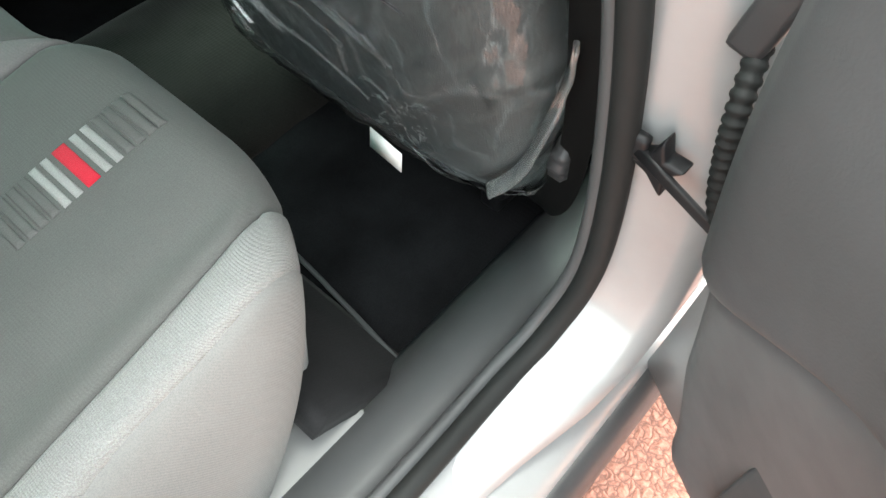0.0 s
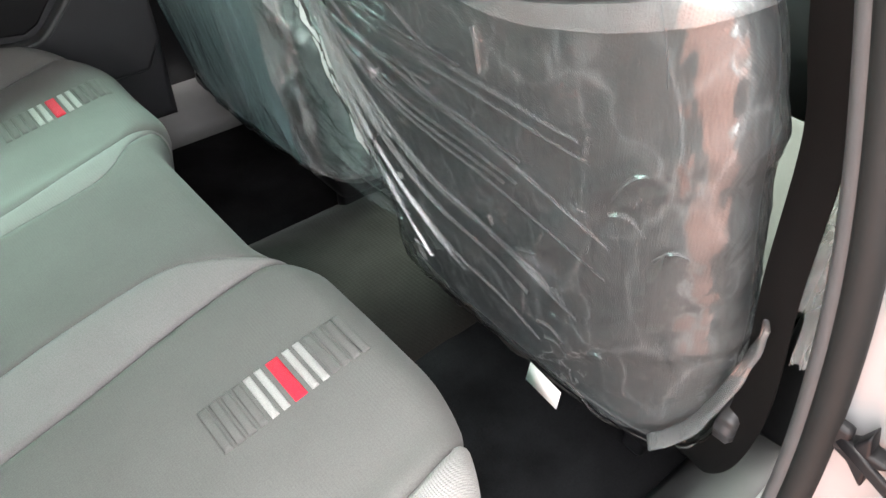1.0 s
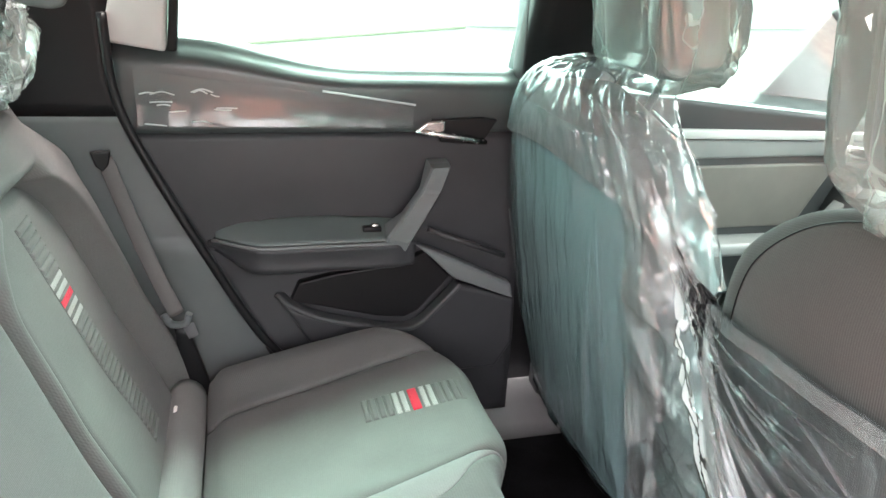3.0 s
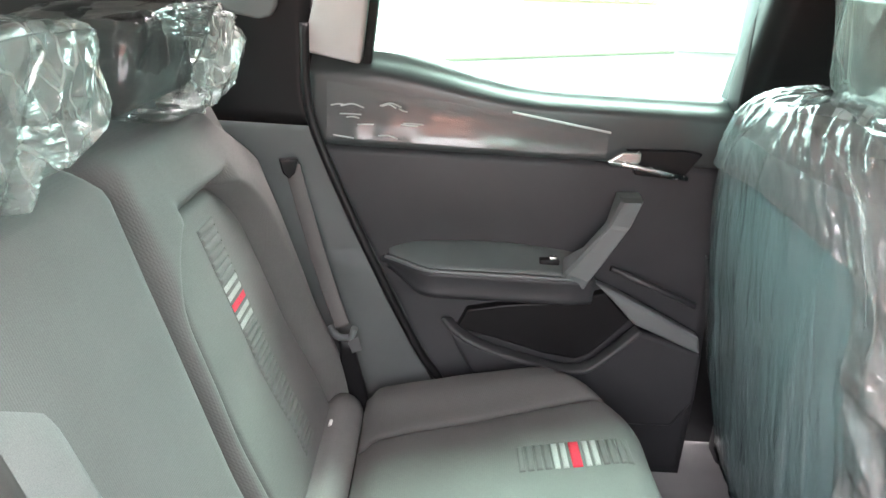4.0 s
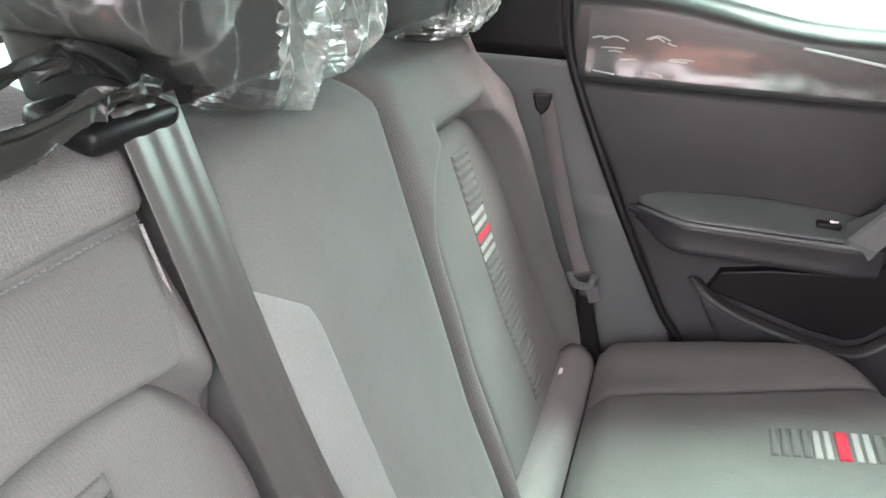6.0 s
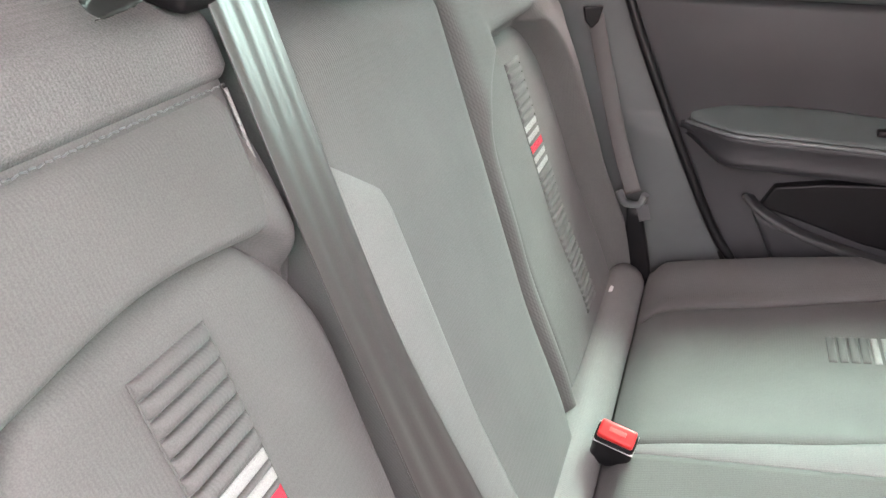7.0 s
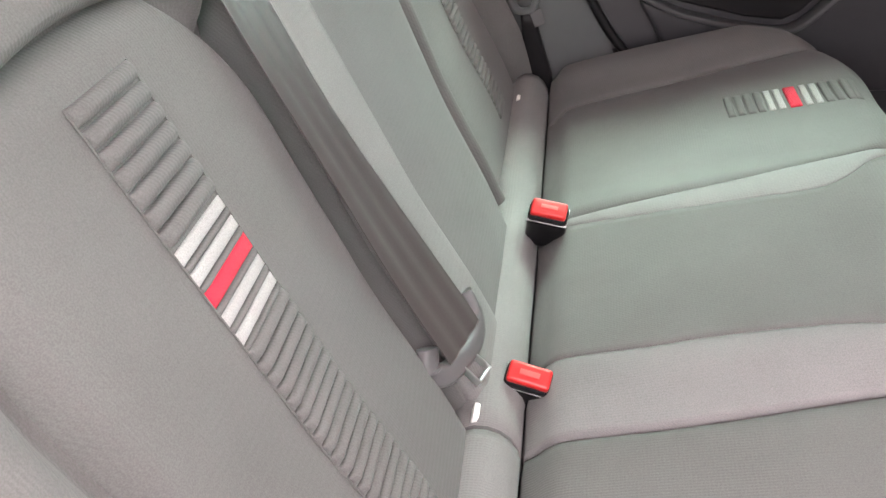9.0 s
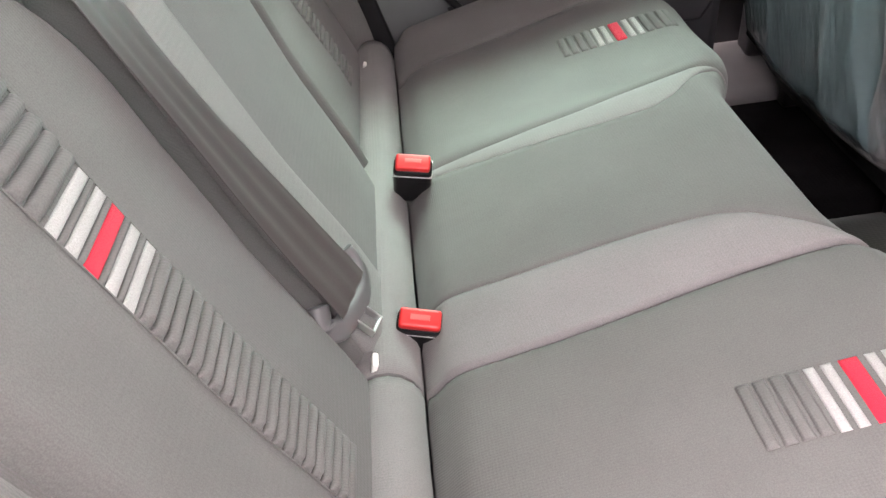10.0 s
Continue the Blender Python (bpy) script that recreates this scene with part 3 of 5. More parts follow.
def seam_in(q, side):
    """Seam between seat pad and inner bolster, off the bench's middle."""
    return along(((0, 0.210), (0.25, 0.206), (0.45, 0.190), (0.6, 0.184), (1, 0.184)) if side < 0 else
                 ((0, 0.122), (0.25, 0.123), (0.4, 0.130), (0.5, 0.146), (0.6, 0.172), (0.68, 0.192), (1, 0.194)), q)


def border_in(q, side):
    """Edge of the middle cushion: it spreads and swallows the bolster at the front."""
    return along(((0, 0.116), (0.2, 0.125), (0.45, 0.123), (0.54, 0.126), (0.59, 0.140), (0.63, 0.160), (0.68, 0.178), (1, 0.180)) if side < 0 else
                 ((0, 0.108), (0.1, 0.103), (0.22, 0.091), (0.35, 0.087), (0.52, 0.087), (0.58, 0.097), (0.63, 0.135), (0.68, 0.187), (1, 0.190)), q)


def seam_out(q, side=-1):
    return along(((0, 0.552), (0.22, 0.545), (0.41, 0.540), (0.505, 0.536), (0.62, 0.526), (0.75, 0.507), (1, 0.500)), q) if side < 0 else lerp(0.445, 0.500, min(q / 0.7, 1))


def edge_out(q, side=-1):
    return along(((0, 0.602), (0.27, 0.590), (0.37, 0.584), (0.475, 0.584), (0.57, 0.583), (0.64, 0.580), (0.72, 0.573), (0.8, 0.563), (1, 0.555)), q) if side < 0 else lerp(0.612, 0.585, min(q / 0.6, 1))


def puff(v, edge=0.06, depth=0.006):
    """How far a panel is drawn down beside its seams."""
    return -depth * (bell(v, edge) + bell(1 - v, edge))


def cushion_panel(lo, hi, nv, crown=0.0, depth=0.006, edge=0.06):
    def f(u, v):
        y = YC + lerp(lo(u), hi(u), v)
        p = cushion_point(u, y)
        p.z += puff(v, edge, depth) * (1 if u < 0.7 else 0.3) + crown * 4 * v * (1 - v) * (1 - step(0.6, 0.9, u))
        p.z += 0.0012 * noise.noise(p * 14.0)
        p.x += puff(v, edge, depth) * step(0.6, 0.85, u)
        return p
    return sheet(f, 64, nv, lambda p: (p.x * 0.9, p.y, p.z - 0.05 if p.z > 0.5 else p.z - 0.01))


bench = thing("rear_bench", (0.2, 0, 0.4), "grey fabric rear bench seat with striped badges", "car seat")
part("middle_cushion", cushion_panel(lambda q: -border_in(q, -1), lambda q: border_in(q, 1), 24, -0.004, 0.0008), M_PAD, bench)
for s in (-1, 1):
    a, b = (lambda q, s=s: s * seam_in(q, s)), (lambda q, s=s: s * border_in(q, s))
    part("inner_bolster", cushion_panel(b, a, 16, 0.002, 0.0012, 0.10), M_SIDE, bench, "paler strip beside the middle seat")
    part("seat_pad", cushion_panel(a, lambda q, s=s: s * seam_out(q, s), 40, 0.003, 0.010, 0.02), M_PAD, bench)
    # the right bolster has the paler weave, the left the backrest fabric
    part("outer_bolster", cushion_panel(lambda q, s=s: s * seam_out(q, s), lambda q, s=s: s * edge_out(q, s), 16, 0.002, 0.005, 0.06), M_WOVEN if s < 0 else M_BACK, bench, "outer bolster, paler and woven on the right only")

    def flank(u, v, s=s):
        e = edge_out(u * 0.84, s)
        p = cushion_point(u * 0.84, YC + s * e)
        out = 0.046 * math.sin(0.5 * math.pi * v ** 0.75) if s < 0 else 0.016 * math.sin(math.pi * min(v * 1.6, 1))
        y = YC + s * (e + out)
        p.x += u * (front_x(y) - front_x(YC + s * e)) - 0.02 * v * u - (0.09 * v * v * u if s < 0 else 0.0)
        p.y = y
        p.z = lerp(p.z, 0.42, v) - 0.004 * bell(v, 0.05)
        return p
    part("cushion_side", sheet(flank, 60, 20, lambda p, s=s: (p.x, p.y - s * 0.05, p.z)), M_SIDE, bench)
part("cushion_base", block((0.48, 1.10, 0.14), pose(0.20, YC, 0.47), 0.03, 3), M_TRIM, bench)
heel = part("heel_board", sheet(lambda u, v: (lerp(0.43, 0.575, u), lerp(-0.64, 0.64, v), lerp(0.50, 0.372, u) + 0.012 * math.sin(math.pi * u) + 0.003 * noise.noise(Vector((u * 8, v * 40, 1)))), 16, 60, lambda p: (p.x - 0.02, p.y, p.z - 0.02)), M_HEEL)
part("carpet_edge", sweep(smooth_line([(0.592, -0.30, 0.377), (0.588, -0.40, 0.379), (0.576, -0.52, 0.379), (0.560, -0.655, 0.380)], 8), rounded(0.007, 0.005, 0.002, 2), (1, 0, 0)), M_SILL, shell, "raised edge of the floor carpet")
part("heel_trim", slab([(0.470, -0.585), (0.486, -0.676), (0.30, -0.690), (0.30, -0.56), (0.42, -0.56)], Matrix.Translation((0, 0, 0.385)), 0.055, 0.010, 3), M_WEDGE, shell, "paler trim wedge beside the bench")
tagged(heel, "dark grey carpeted step below the rear bench", "car floor", kind="structure")


def stripe_bar(p, along, up, length, width, height):
    """A raised bar of thread, rounded over, centred on p."""
    along, up = Vector(along).normalized(), Vector(up).normalized()
    path = [p + along * (length * d) for d in (-0.5, -0.47, -0.42, 0.0, 0.42, 0.47, 0.5)]
    swell = (0.1, 0.6, 1.0, 1.0, 1.0, 0.6, 0.1)
    prof = [(width / 2 * math.cos(a), height * math.sin(a) if math.sin(a) > 0 else -0.002) for a in [radians(d) for d in (0, 30, 60, 90, 120, 150, 180)]]
    across = up.cross(along)
    rings = [[q + across * a + up * (b * k if b > 0 else b) for a, b in prof] for q, k in zip(path, swell)]
    return loft(rings)


CB = [(k, "g") for k in range(-6, -2)] + [(-2, "w"), (-1, "w"), (0, "r"), (1, "w"), (2, "w")] + [(k, "g") for k in range(3, 7)]
for yb in (-0.366, 0.332):
    for k, c in CB:
        x = (0.409 if yb < 0 else 0.415) + 0.0132 * k + (0.004 * (1 if k > 0 else -1) if k else 0)
        y = yb
        s = 0.62 * (x - 0.066) / (front_x(y) - 0.055 - 0.066)
        p = cushion_point(min(s, 0.9), y)
        q = cushion_point(min(s, 0.9) + 0.01, y)
        e = (cushion_point(min(s, 0.9), y + 0.03) - cushion_point(min(s, 0.9), y - 0.03)).normalized()
        up = (q - p).normalized().cross(e)
        if up.z < 0:
            up.negate()
        wide = {"r": 0.0155, "w": 0.0088, "g": 0.0105}[c]
        part("stripe", stripe_bar(p + up * 0.0035, e, up, 0.060, wide, {"r": 0.002, "w": 0.002, "g": 0.0028}[c]), {"r": M_RED, "w": M_WHITE, "g": M_PAD}[c], bench,
             {"r": "red badge stripe", "w": "white badge stripe", "g": ""}[c])

# ---- rear backrests ----
def back_x(z):
    return -0.078 - 0.33 * (z - 0.92) + 0.010 * step(0.82, 0.66, z)


def arch(z, top, half, close=0.45, power=2.6):
    """Half width of the inset panel at a height: straight sides that close in a flat arch."""
    k = min(max((z - (top - 0.125)) / 0.125, 0.0), 1.0)
    return half * (1 - close * k ** power)


def side_back(centre, half, inner, outer, stripes, start=1.033, sink=0.0, panel=True, top=1.175, bulge=0.012, flare=0.0, ridge=0.035, groove=0.016, close=0.45, power=2.6, rib=0.0060, inboard=0.012, tilt=0.0, shoulder=0.0):
    """One outboard backrest between y = inner and outer, with an arched panel, an upper panel and stripes."""
    s = 1 if outer > inner else -1
    arch_top = 1.056

    def reach(z, outboard):
        return arch(z, arch_top, half, close, power) + (flare * max(1.02 - z, 0) if outboard else 0)

    def gap(y, z):
        """Distance outside (+) or inside (-) the arched panel's outline."""
        d = abs(y - centre) - reach(z, (y - centre) * s > 0)
        return max(d, z - arch_top)

    def relief(y, z):
        g = gap(y, z)
        k = abs(y - inner) / abs(outer - inner)
        b = lerp(inboard, bulge, step(-0.10, 0.10, (y - centre) * s)) * step(-0.004, ridge, g) * (1 - 0.45 * step(ridge, 4 * ridge, g)) * step(1.14, 1.05, z) - groove * bell(g, 0.011)
        b -= (0.028 + sink) * step(0.0, -0.02, g)
        b -= 0.036 * bell(k, 0.04) + 0.024 * bell(1 - k, 0.09)
        over = z - (1.134 - 0.76 * max(y - 0.446, 0.0))
        b -= shoulder * step(0.0, 0.05, over)
        return b - 0.10 * step(top - 0.045, top + 0.012, z) ** 2

    def f(u, v):
        z = lerp(0.555, top, u)
        y = lerp(inner, outer - s * 0.03 * step(0.95, 1.16, z), v)
        return (back_x(z) + relief(y, z) + 0.0015 * noise.noise(Vector((y * 12, z * 12, 3))), y, z)

    body = thing("backrest", (-0.1, (inner + outer) / 2, 0.56), "grey fabric rear backrest with an arched inset panel and stripes", "car seat", "rear backrests")
    part("bolster", sheet(f, 150, 120, lambda p: (back_x(p.z) - 0.12, p.y, p.z)), M_BACK, body)

    def pad(u, v):
        z = lerp(0.565, arch_top - 0.003, 1 - (1 - u) ** 1.4)
        k = 2 * v - 1
        w = reach(z, k * s > 0) - 0.003
        y = centre + w * math.copysign(1 - (1 - abs(k)) ** 1.4, k)
        edge = min(w - abs(y - centre), arch_top - z)
        return (back_x(z) + 0.001 - sink - 0.022 * max(1 - edge / 0.020, 0) ** 2 - 0.005 * k * k + 0.001 * noise.noise(Vector((y * 11, z * 11, 9))), y, z)

    part("inset_panel", sheet(pad, 90, 50, lambda p: (p.x - 0.03, p.y, p.z)), M_BACK, body)

    def upper(u, v):
        z = lerp(1.060, 1.134, u)
        y = lerp(inner + s * (0.032 + 0.040 * step(1.085, 1.048, z) ** 2), outer - s * 0.05, v)
        z -= 0.016 * step(0.0, 0.5, abs(y - centre) / 0.30) * (1 - u)
        e = min(u, 1 - u) * 0.07
        h = min(v, 1 - v) * 0.33
        return (back_x(z) + 0.009 - 0.012 * max(1 - min(e, h) / 0.010, 0) ** 2, y, z)

    if panel:
        part("upper_panel", sheet(upper, 24, 60, lambda p: (p.x - 0.03, p.y, p.z)), M_BACK, body, "smooth upper panel edged with stitching")

        def crown(u, v):
            z = lerp(1.1385, top, u)
            y = lerp(inner + s * 0.006, outer - s * 0.06, v)
            k = abs(y - inner) / abs(outer - inner)
            return (back_x(z) + 0.006 - 0.024 * bell(k, 0.035) - 0.006 * bell(u, 0.06) - 0.10 * step(top - 0.045, top + 0.012, z) ** 2, y, z)
        part("top_panel", sheet(crown, 20, 50, lambda p: (p.x - 0.03, p.y, p.z)), M_TWILL, body, "twill-woven top panel")
        hem = []
        for k in range(25):
            z = lerp(1.060, 1.134, k / 24)
            hem.append(Vector((back_x(z) + 0.004, inner + s * (0.030 + 0.040 * step(1.085, 1.048, z) ** 2), z)))
        part("piping", sweep(hem, circle(0.0014, 6), (0, 1, 0)), M_WOVEN, body, "thin paler piping")
        stitch = [Vector((back_x(1.1365) + 0.0045, lerp(inner + s * 0.03, outer - s * 0.06, k / 130), 1.1365 + 0.0004 * math.sin(k * 2.1))) for k in range(131)]
        for k in range(0, 130, 2):
            part("stitch", sweep([stitch[k], stitch[k].lerp(stitch[k + 1], 1.5)], circle(0.0006, 5), (0, 0, 1)), M_TRIM2, body)
    rows = []
    z = start
    for k in range(7):
        rows.append((z, "g", 0.0106))
        z -= 0.0116
    z -= 0.001
    for c in "wwrww":
        rows.append((z, c, 0.0088 if c == "w" else 0.0120))
        rows.append((z - (0.0066 if c == "w" else 0.0080), "e", 0.0036))
        z -= 0.0138 if c == "w" else 0.0150
    z += 0.001
    for k in range(21):
        rows.append((z, "g", 0.0094))
        z -= 0.0104
    up = Vector((1, 0, 0.33)).normalized()
    lift = 0.0015 - sink
    for z, c, w in rows:
        p = Vector((back_x(z) + lift, stripes + tilt * (1.02 - z), z))
        part("stripe", stripe_bar(p, (0, 1, 0), up, 0.058, w, {"g": rib, "e": 0.0028}.get(c, 0.0012)), {"r": M_RED, "w": M_WHITE}.get(c, M_BACK), body,
             {"r": "red badge stripe", "w": "white badge stripe"}.get(c, ""))
    for d in (-0.0295, 0.0295):
        cord = [Vector((back_x(z) + lift, stripes + tilt * (1.02 - z) + d, z)) for z in [lerp(start + 0.005, start - 0.36, k / 40) for k in range(41)]]
        part("stripe_edge", sweep(cord, circle(0.0007, 5), (0, 1, 0)), M_PAD, body)
    return body


side_back(-0.355, 0.143, -0.208, -0.60, -0.358, 1.027, top=1.205)
side_back(0.320, 0.148, 0.122, 0.632, 0.321, 1.017, 0.010, False, bulge=0.026, flare=0.17, ridge=0.034, groove=0.016, close=0.55, power=3.0, rib=0.0032, inboard=0.012, tilt=0.11, shoulder=0.035)


def middle_back():
    body = thing("backrest", (-0.1, 0, 0.56), "flat grey fabric middle backrest with woven edges", "car seat", "rear backrests")

    def f(u, v):
        z = lerp(0.555, 1.165, u)
        y = lerp(-0.200, 0.112, v)
        edge = bell(v, 0.035) + bell(1 - v, 0.035)
        return (back_x(z) + 0.012 - 0.022 * edge - 0.10 * step(1.12, 1.175, z) ** 2 + 0.001 * noise.noise(Vector((y * 10, z * 10, 7))), y, z)

    part("panel", sheet(f, 60, 40, lambda p: (back_x(p.z) - 0.12, p.y, p.z)), M_BACK, body)

    def edge_strip(u, v):
        z = lerp(0.56, 1.080 - 0.054 * v, u)
        y = lerp(-0.196, lerp(-0.116, -0.076, min(max((1.03 - z) / 0.42, 0), 1)), v)
        return (back_x(z) + 0.0155 - 0.010 * bell(v, 0.12) - 0.004 * bell(1 - v, 0.05) - 0.004 * bell(1 - u, 0.02), y, z)

    part("edge_panel", sheet(edge_strip, 50, 12, lambda p: (p.x - 0.02, p.y, p.z)), M_SIDE, body, "paler woven edge panel")
    return body


middle_back()


# ---- headrests with their bags ----
def bag(centre, size, name_label, seed, lean, film_of, fill, depth):
    """A headrest under a loose bag with hard creases."""
    cx, cy, cz = centre
    h = thing("headrest", (cx, cy, cz - size[2] / 2 - 0.05), name_label, "headrest", "headrests")
    part("cushion", block((size[0] * fill, size[1] * fill, size[2] * fill), pose(cx, cy, cz, 0, -16 + lean, 0), 0.035, 5), M_TRIM, h)
    large, small = creases(seed, 16, 0.26), creases(seed + 50, 46, 0.09)
    jolt = random.Random(seed)

    def crease(p):
        return large(p) + 0.9 * small(p) + jolt.uniform(-0.25, 0.25)

    turn = Matrix.Rotation(radians(-16 + lean), 3, "Y")

    def skin(p):
        q = Vector([math.copysign(abs(c) ** 0.42, c) for c in p])
        r = 1.0 + 0.05 * noise.noise(p * 1.7 + Vector((seed, 0, 0))) + depth * crease(p)
        q = Vector((q.x * size[0] / 2 * r, q.y * size[1] / 2 * (0.5 + 0.5 * r), q.z * size[2] / 2 * (0.5 + 0.5 * r)))
        return Vector(centre) + turn @ q

    bm = bmesh.new()
    bmesh.ops.create_icosphere(bm, subdivisions=4, radius=1.0)
    for v in bm.verts:
        v.co = skin(v.co.copy())
    part("bag", bm, film_of, h, "crumpled milky plastic bag", smooth=False)
    return h


def wrapped_headrest(outline, x0, x1, pad_at, pad_size, seed, label, rough_side, lean):
    """A dark headrest in a loose clear bag: the bag's front outline in (y, z), its depth from x0 back to x1, milky and crushed past lean towards rough_side."""
    pts = [Vector((0, y, z)) for y, z in outline]
    mid = sum(pts, Vector()) / len(pts)
    h = thing("headrest", (pad_at[0], pad_at[1], 1.16), label, "headrest", "headrests")
    part("cushion", block(pad_size, pose(*pad_at, 0, -14, 0), 0.032, 5), M_RUBBER, h, "dark headrest inside the bag")
    for d in (-0.06, 0.06):
        part("post", sweep([Vector((pad_at[0] - 0.02, pad_at[1] + d, 1.11)), Vector((pad_at[0] - 0.01, pad_at[1] + d, pad_at[2]))], circle(0.006, 8), (0, 1, 0)), M_STEEL, h)
    n, m = 76, 40
    loop = []
    for k in range(n):
        q = k / n * len(pts)
        i, f = int(q), q - int(q)
        loop.append(pts[i].lerp(pts[(i + 1) % len(pts)], f))
    loop = [(loop[k - 1] + 2 * loop[k] + loop[(k + 1) % n]) / 4 for k in range(n)]
    off = Vector((seed * 3.1, seed * 1.7, 0))

    def crush(p):
        """Slanting sharp folds where the bag hangs loose, slack dents elsewhere."""
        side = step(-0.06, 0.04, (p.y - mid.y) * rough_side)
        w, t = 0.75 * p.y - 0.66 * p.z, 0.66 * p.y + 0.75 * p.z
        slant = abs(noise.noise(Vector((w * 26, t * 7, p.x * 10)) + off))
        fine = abs(noise.noise(Vector((w * 70, t * 24, p.x * 26)) + off))
        long = abs(noise.noise(Vector((p.y * 16, p.z * 5, p.x * 8)) + off))
        return lerp(0.15, 1.0, side) * (0.022 * (0.2 - slant) + 0.006 * (0.2 - fine)) + 0.010 * (0.22 - long) * (1 - 0.5 * side) + 0.005 * noise.noise(Vector((p.y * 9, p.z * 9, p.x * 9)) + off)

    rings = []
    for j in range(m + 1):
        v = j / m
        if v < 0.45:
            r, x = math.sin(0.5 * math.pi * v / 0.45) ** 0.8, x0 - 0.018 * (v / 0.45) ** 6
        elif v < 0.72:
            k = (v - 0.45) / 0.27
            r, x = 1.0 - 0.06 * k * k, lerp(x0 - 0.018, x1, k)
        else:
            k = (v - 0.72) / 0.28
            r, x = 0.94 * math.cos(0.5 * math.pi * k) ** 0.8, x1
        ring = []
        for p in loop:
            q = mid + (p - mid) * max(r, 0.004)
            q.x = x + 0.12 * (q.z - mid.z)
            d = crush(q)
            out = (p - mid).normalized()
            q += Vector((d * (1 if v < 0.6 else -1), 0, 0)) + out * 0.8 * d * step(0.5, 1.0, r)
            ring.append(q)
        rings.append(ring)
    for name, film_of, label, loose in (("bag", M_BAG, "clear plastic bag", False), ("bag_corner", M_BAGMILK, "crushed milky corner of the bag", True)):
        quads = [(a * n + k, a * n + (k + 1) % n, (a + 1) * n + (k + 1) % n, (a + 1) * n + k) for a in range(m) for k in range(n)
                 if ((sum((rings[a + i][(k + e) % n].y for i in (0, 1) for e in (0, 1))) / 4 - mid.y) * rough_side > lean) == loose]
        part(name, from_lists("bag", [v for r in rings for v in r], quads), film_of, h, label, smooth=False)
    seam = [r + Vector((0.003, 0, 0)) for r in rings[int(m * 0.30)][int(n * 0.02):int(n * 0.42)]]
    part("bag_seam", sweep(seam, rounded(0.002, 0.0012, 0.0004, 1), (0, 0, 1)), M_HEM, h, "welded seam of the bag")
    return h


wrapped_headrest([(0.116, 1.205), (0.120, 1.285), (0.06, 1.302), (-0.12, 1.302), (-0.235, 1.290), (-0.262, 1.262), (-0.245, 1.240), (-0.196, 1.222), (-0.125, 1.178), (-0.066, 1.160), (-0.02, 1.163), (0.055, 1.176)],
                 -0.128, -0.255, (-0.210, -0.100, 1.236), (0.070, 0.260, 0.125), 2.0, "middle rear headrest wrapped in a clear plastic bag", 1, -0.02)
wrapped_headrest([(0.545, 1.205), (0.556, 1.235), (0.515, 1.275), (0.42, 1.300), (0.25, 1.305), (0.135, 1.290), (0.128, 1.205), (0.18, 1.187), (0.286, 1.162), (0.40, 1.156), (0.49, 1.154)],
                 -0.122, -0.255, (-0.208, 0.315, 1.236), (0.075, 0.29, 0.125), 5.0, "outer rear headrest wrapped in a clear plastic bag", 1, 0.01)


# ---- front seats ----
def webbing(pts, width, side):
    line = smooth_line(pts, 12)
    return sweep(line, rounded(width, 0.0022, 0.001, 2), side)


def seat_point(cy, z, a, grow=0.0, wob=None):
    """A point on a front backrest's skin, at a height and an angle round it."""
    t = min(max((z - 0.48) / 0.72, 0), 1)
    half = (0.262 + 0.030 * step(0.0, 0.45, t)) * max(1 - (max(z - 0.9, 0) / 0.304) ** 3.5, 0.02) ** 0.5
    xr = 0.742 - 0.17 * (z - 0.5) - 0.012 * math.sin(math.pi * t) + 0.03 * step(0.10, 0.0, t) + 0.02 * step(0.85, 1.0, t)
    depth = lerp(0.20, 0.13, t) - 0.05 * step(0.9, 1.0, t)
    if cy < 0:
        cy += 0.035 * step(0.15, 0.7, t)
        half += 0.008
    c, s = math.cos(a), math.sin(a)
    e = 0.62
    y = math.copysign(abs(c) ** e, c) * (half + grow) * (1 - 0.20 * max(s, 0))
    x = math.copysign(abs(s) ** e, s) * (depth / 2 + grow)
    p = Vector((xr + depth / 2 + x, cy + y, z))
    return p + wob(p, Vector((s, c, 0))) if wob else p


def seat_ring(cy, z, grow=0.0, n=40, wob=None):
    return [seat_point(cy, z, 2 * math.pi * k / n, grow, wob) for k in range(n)]


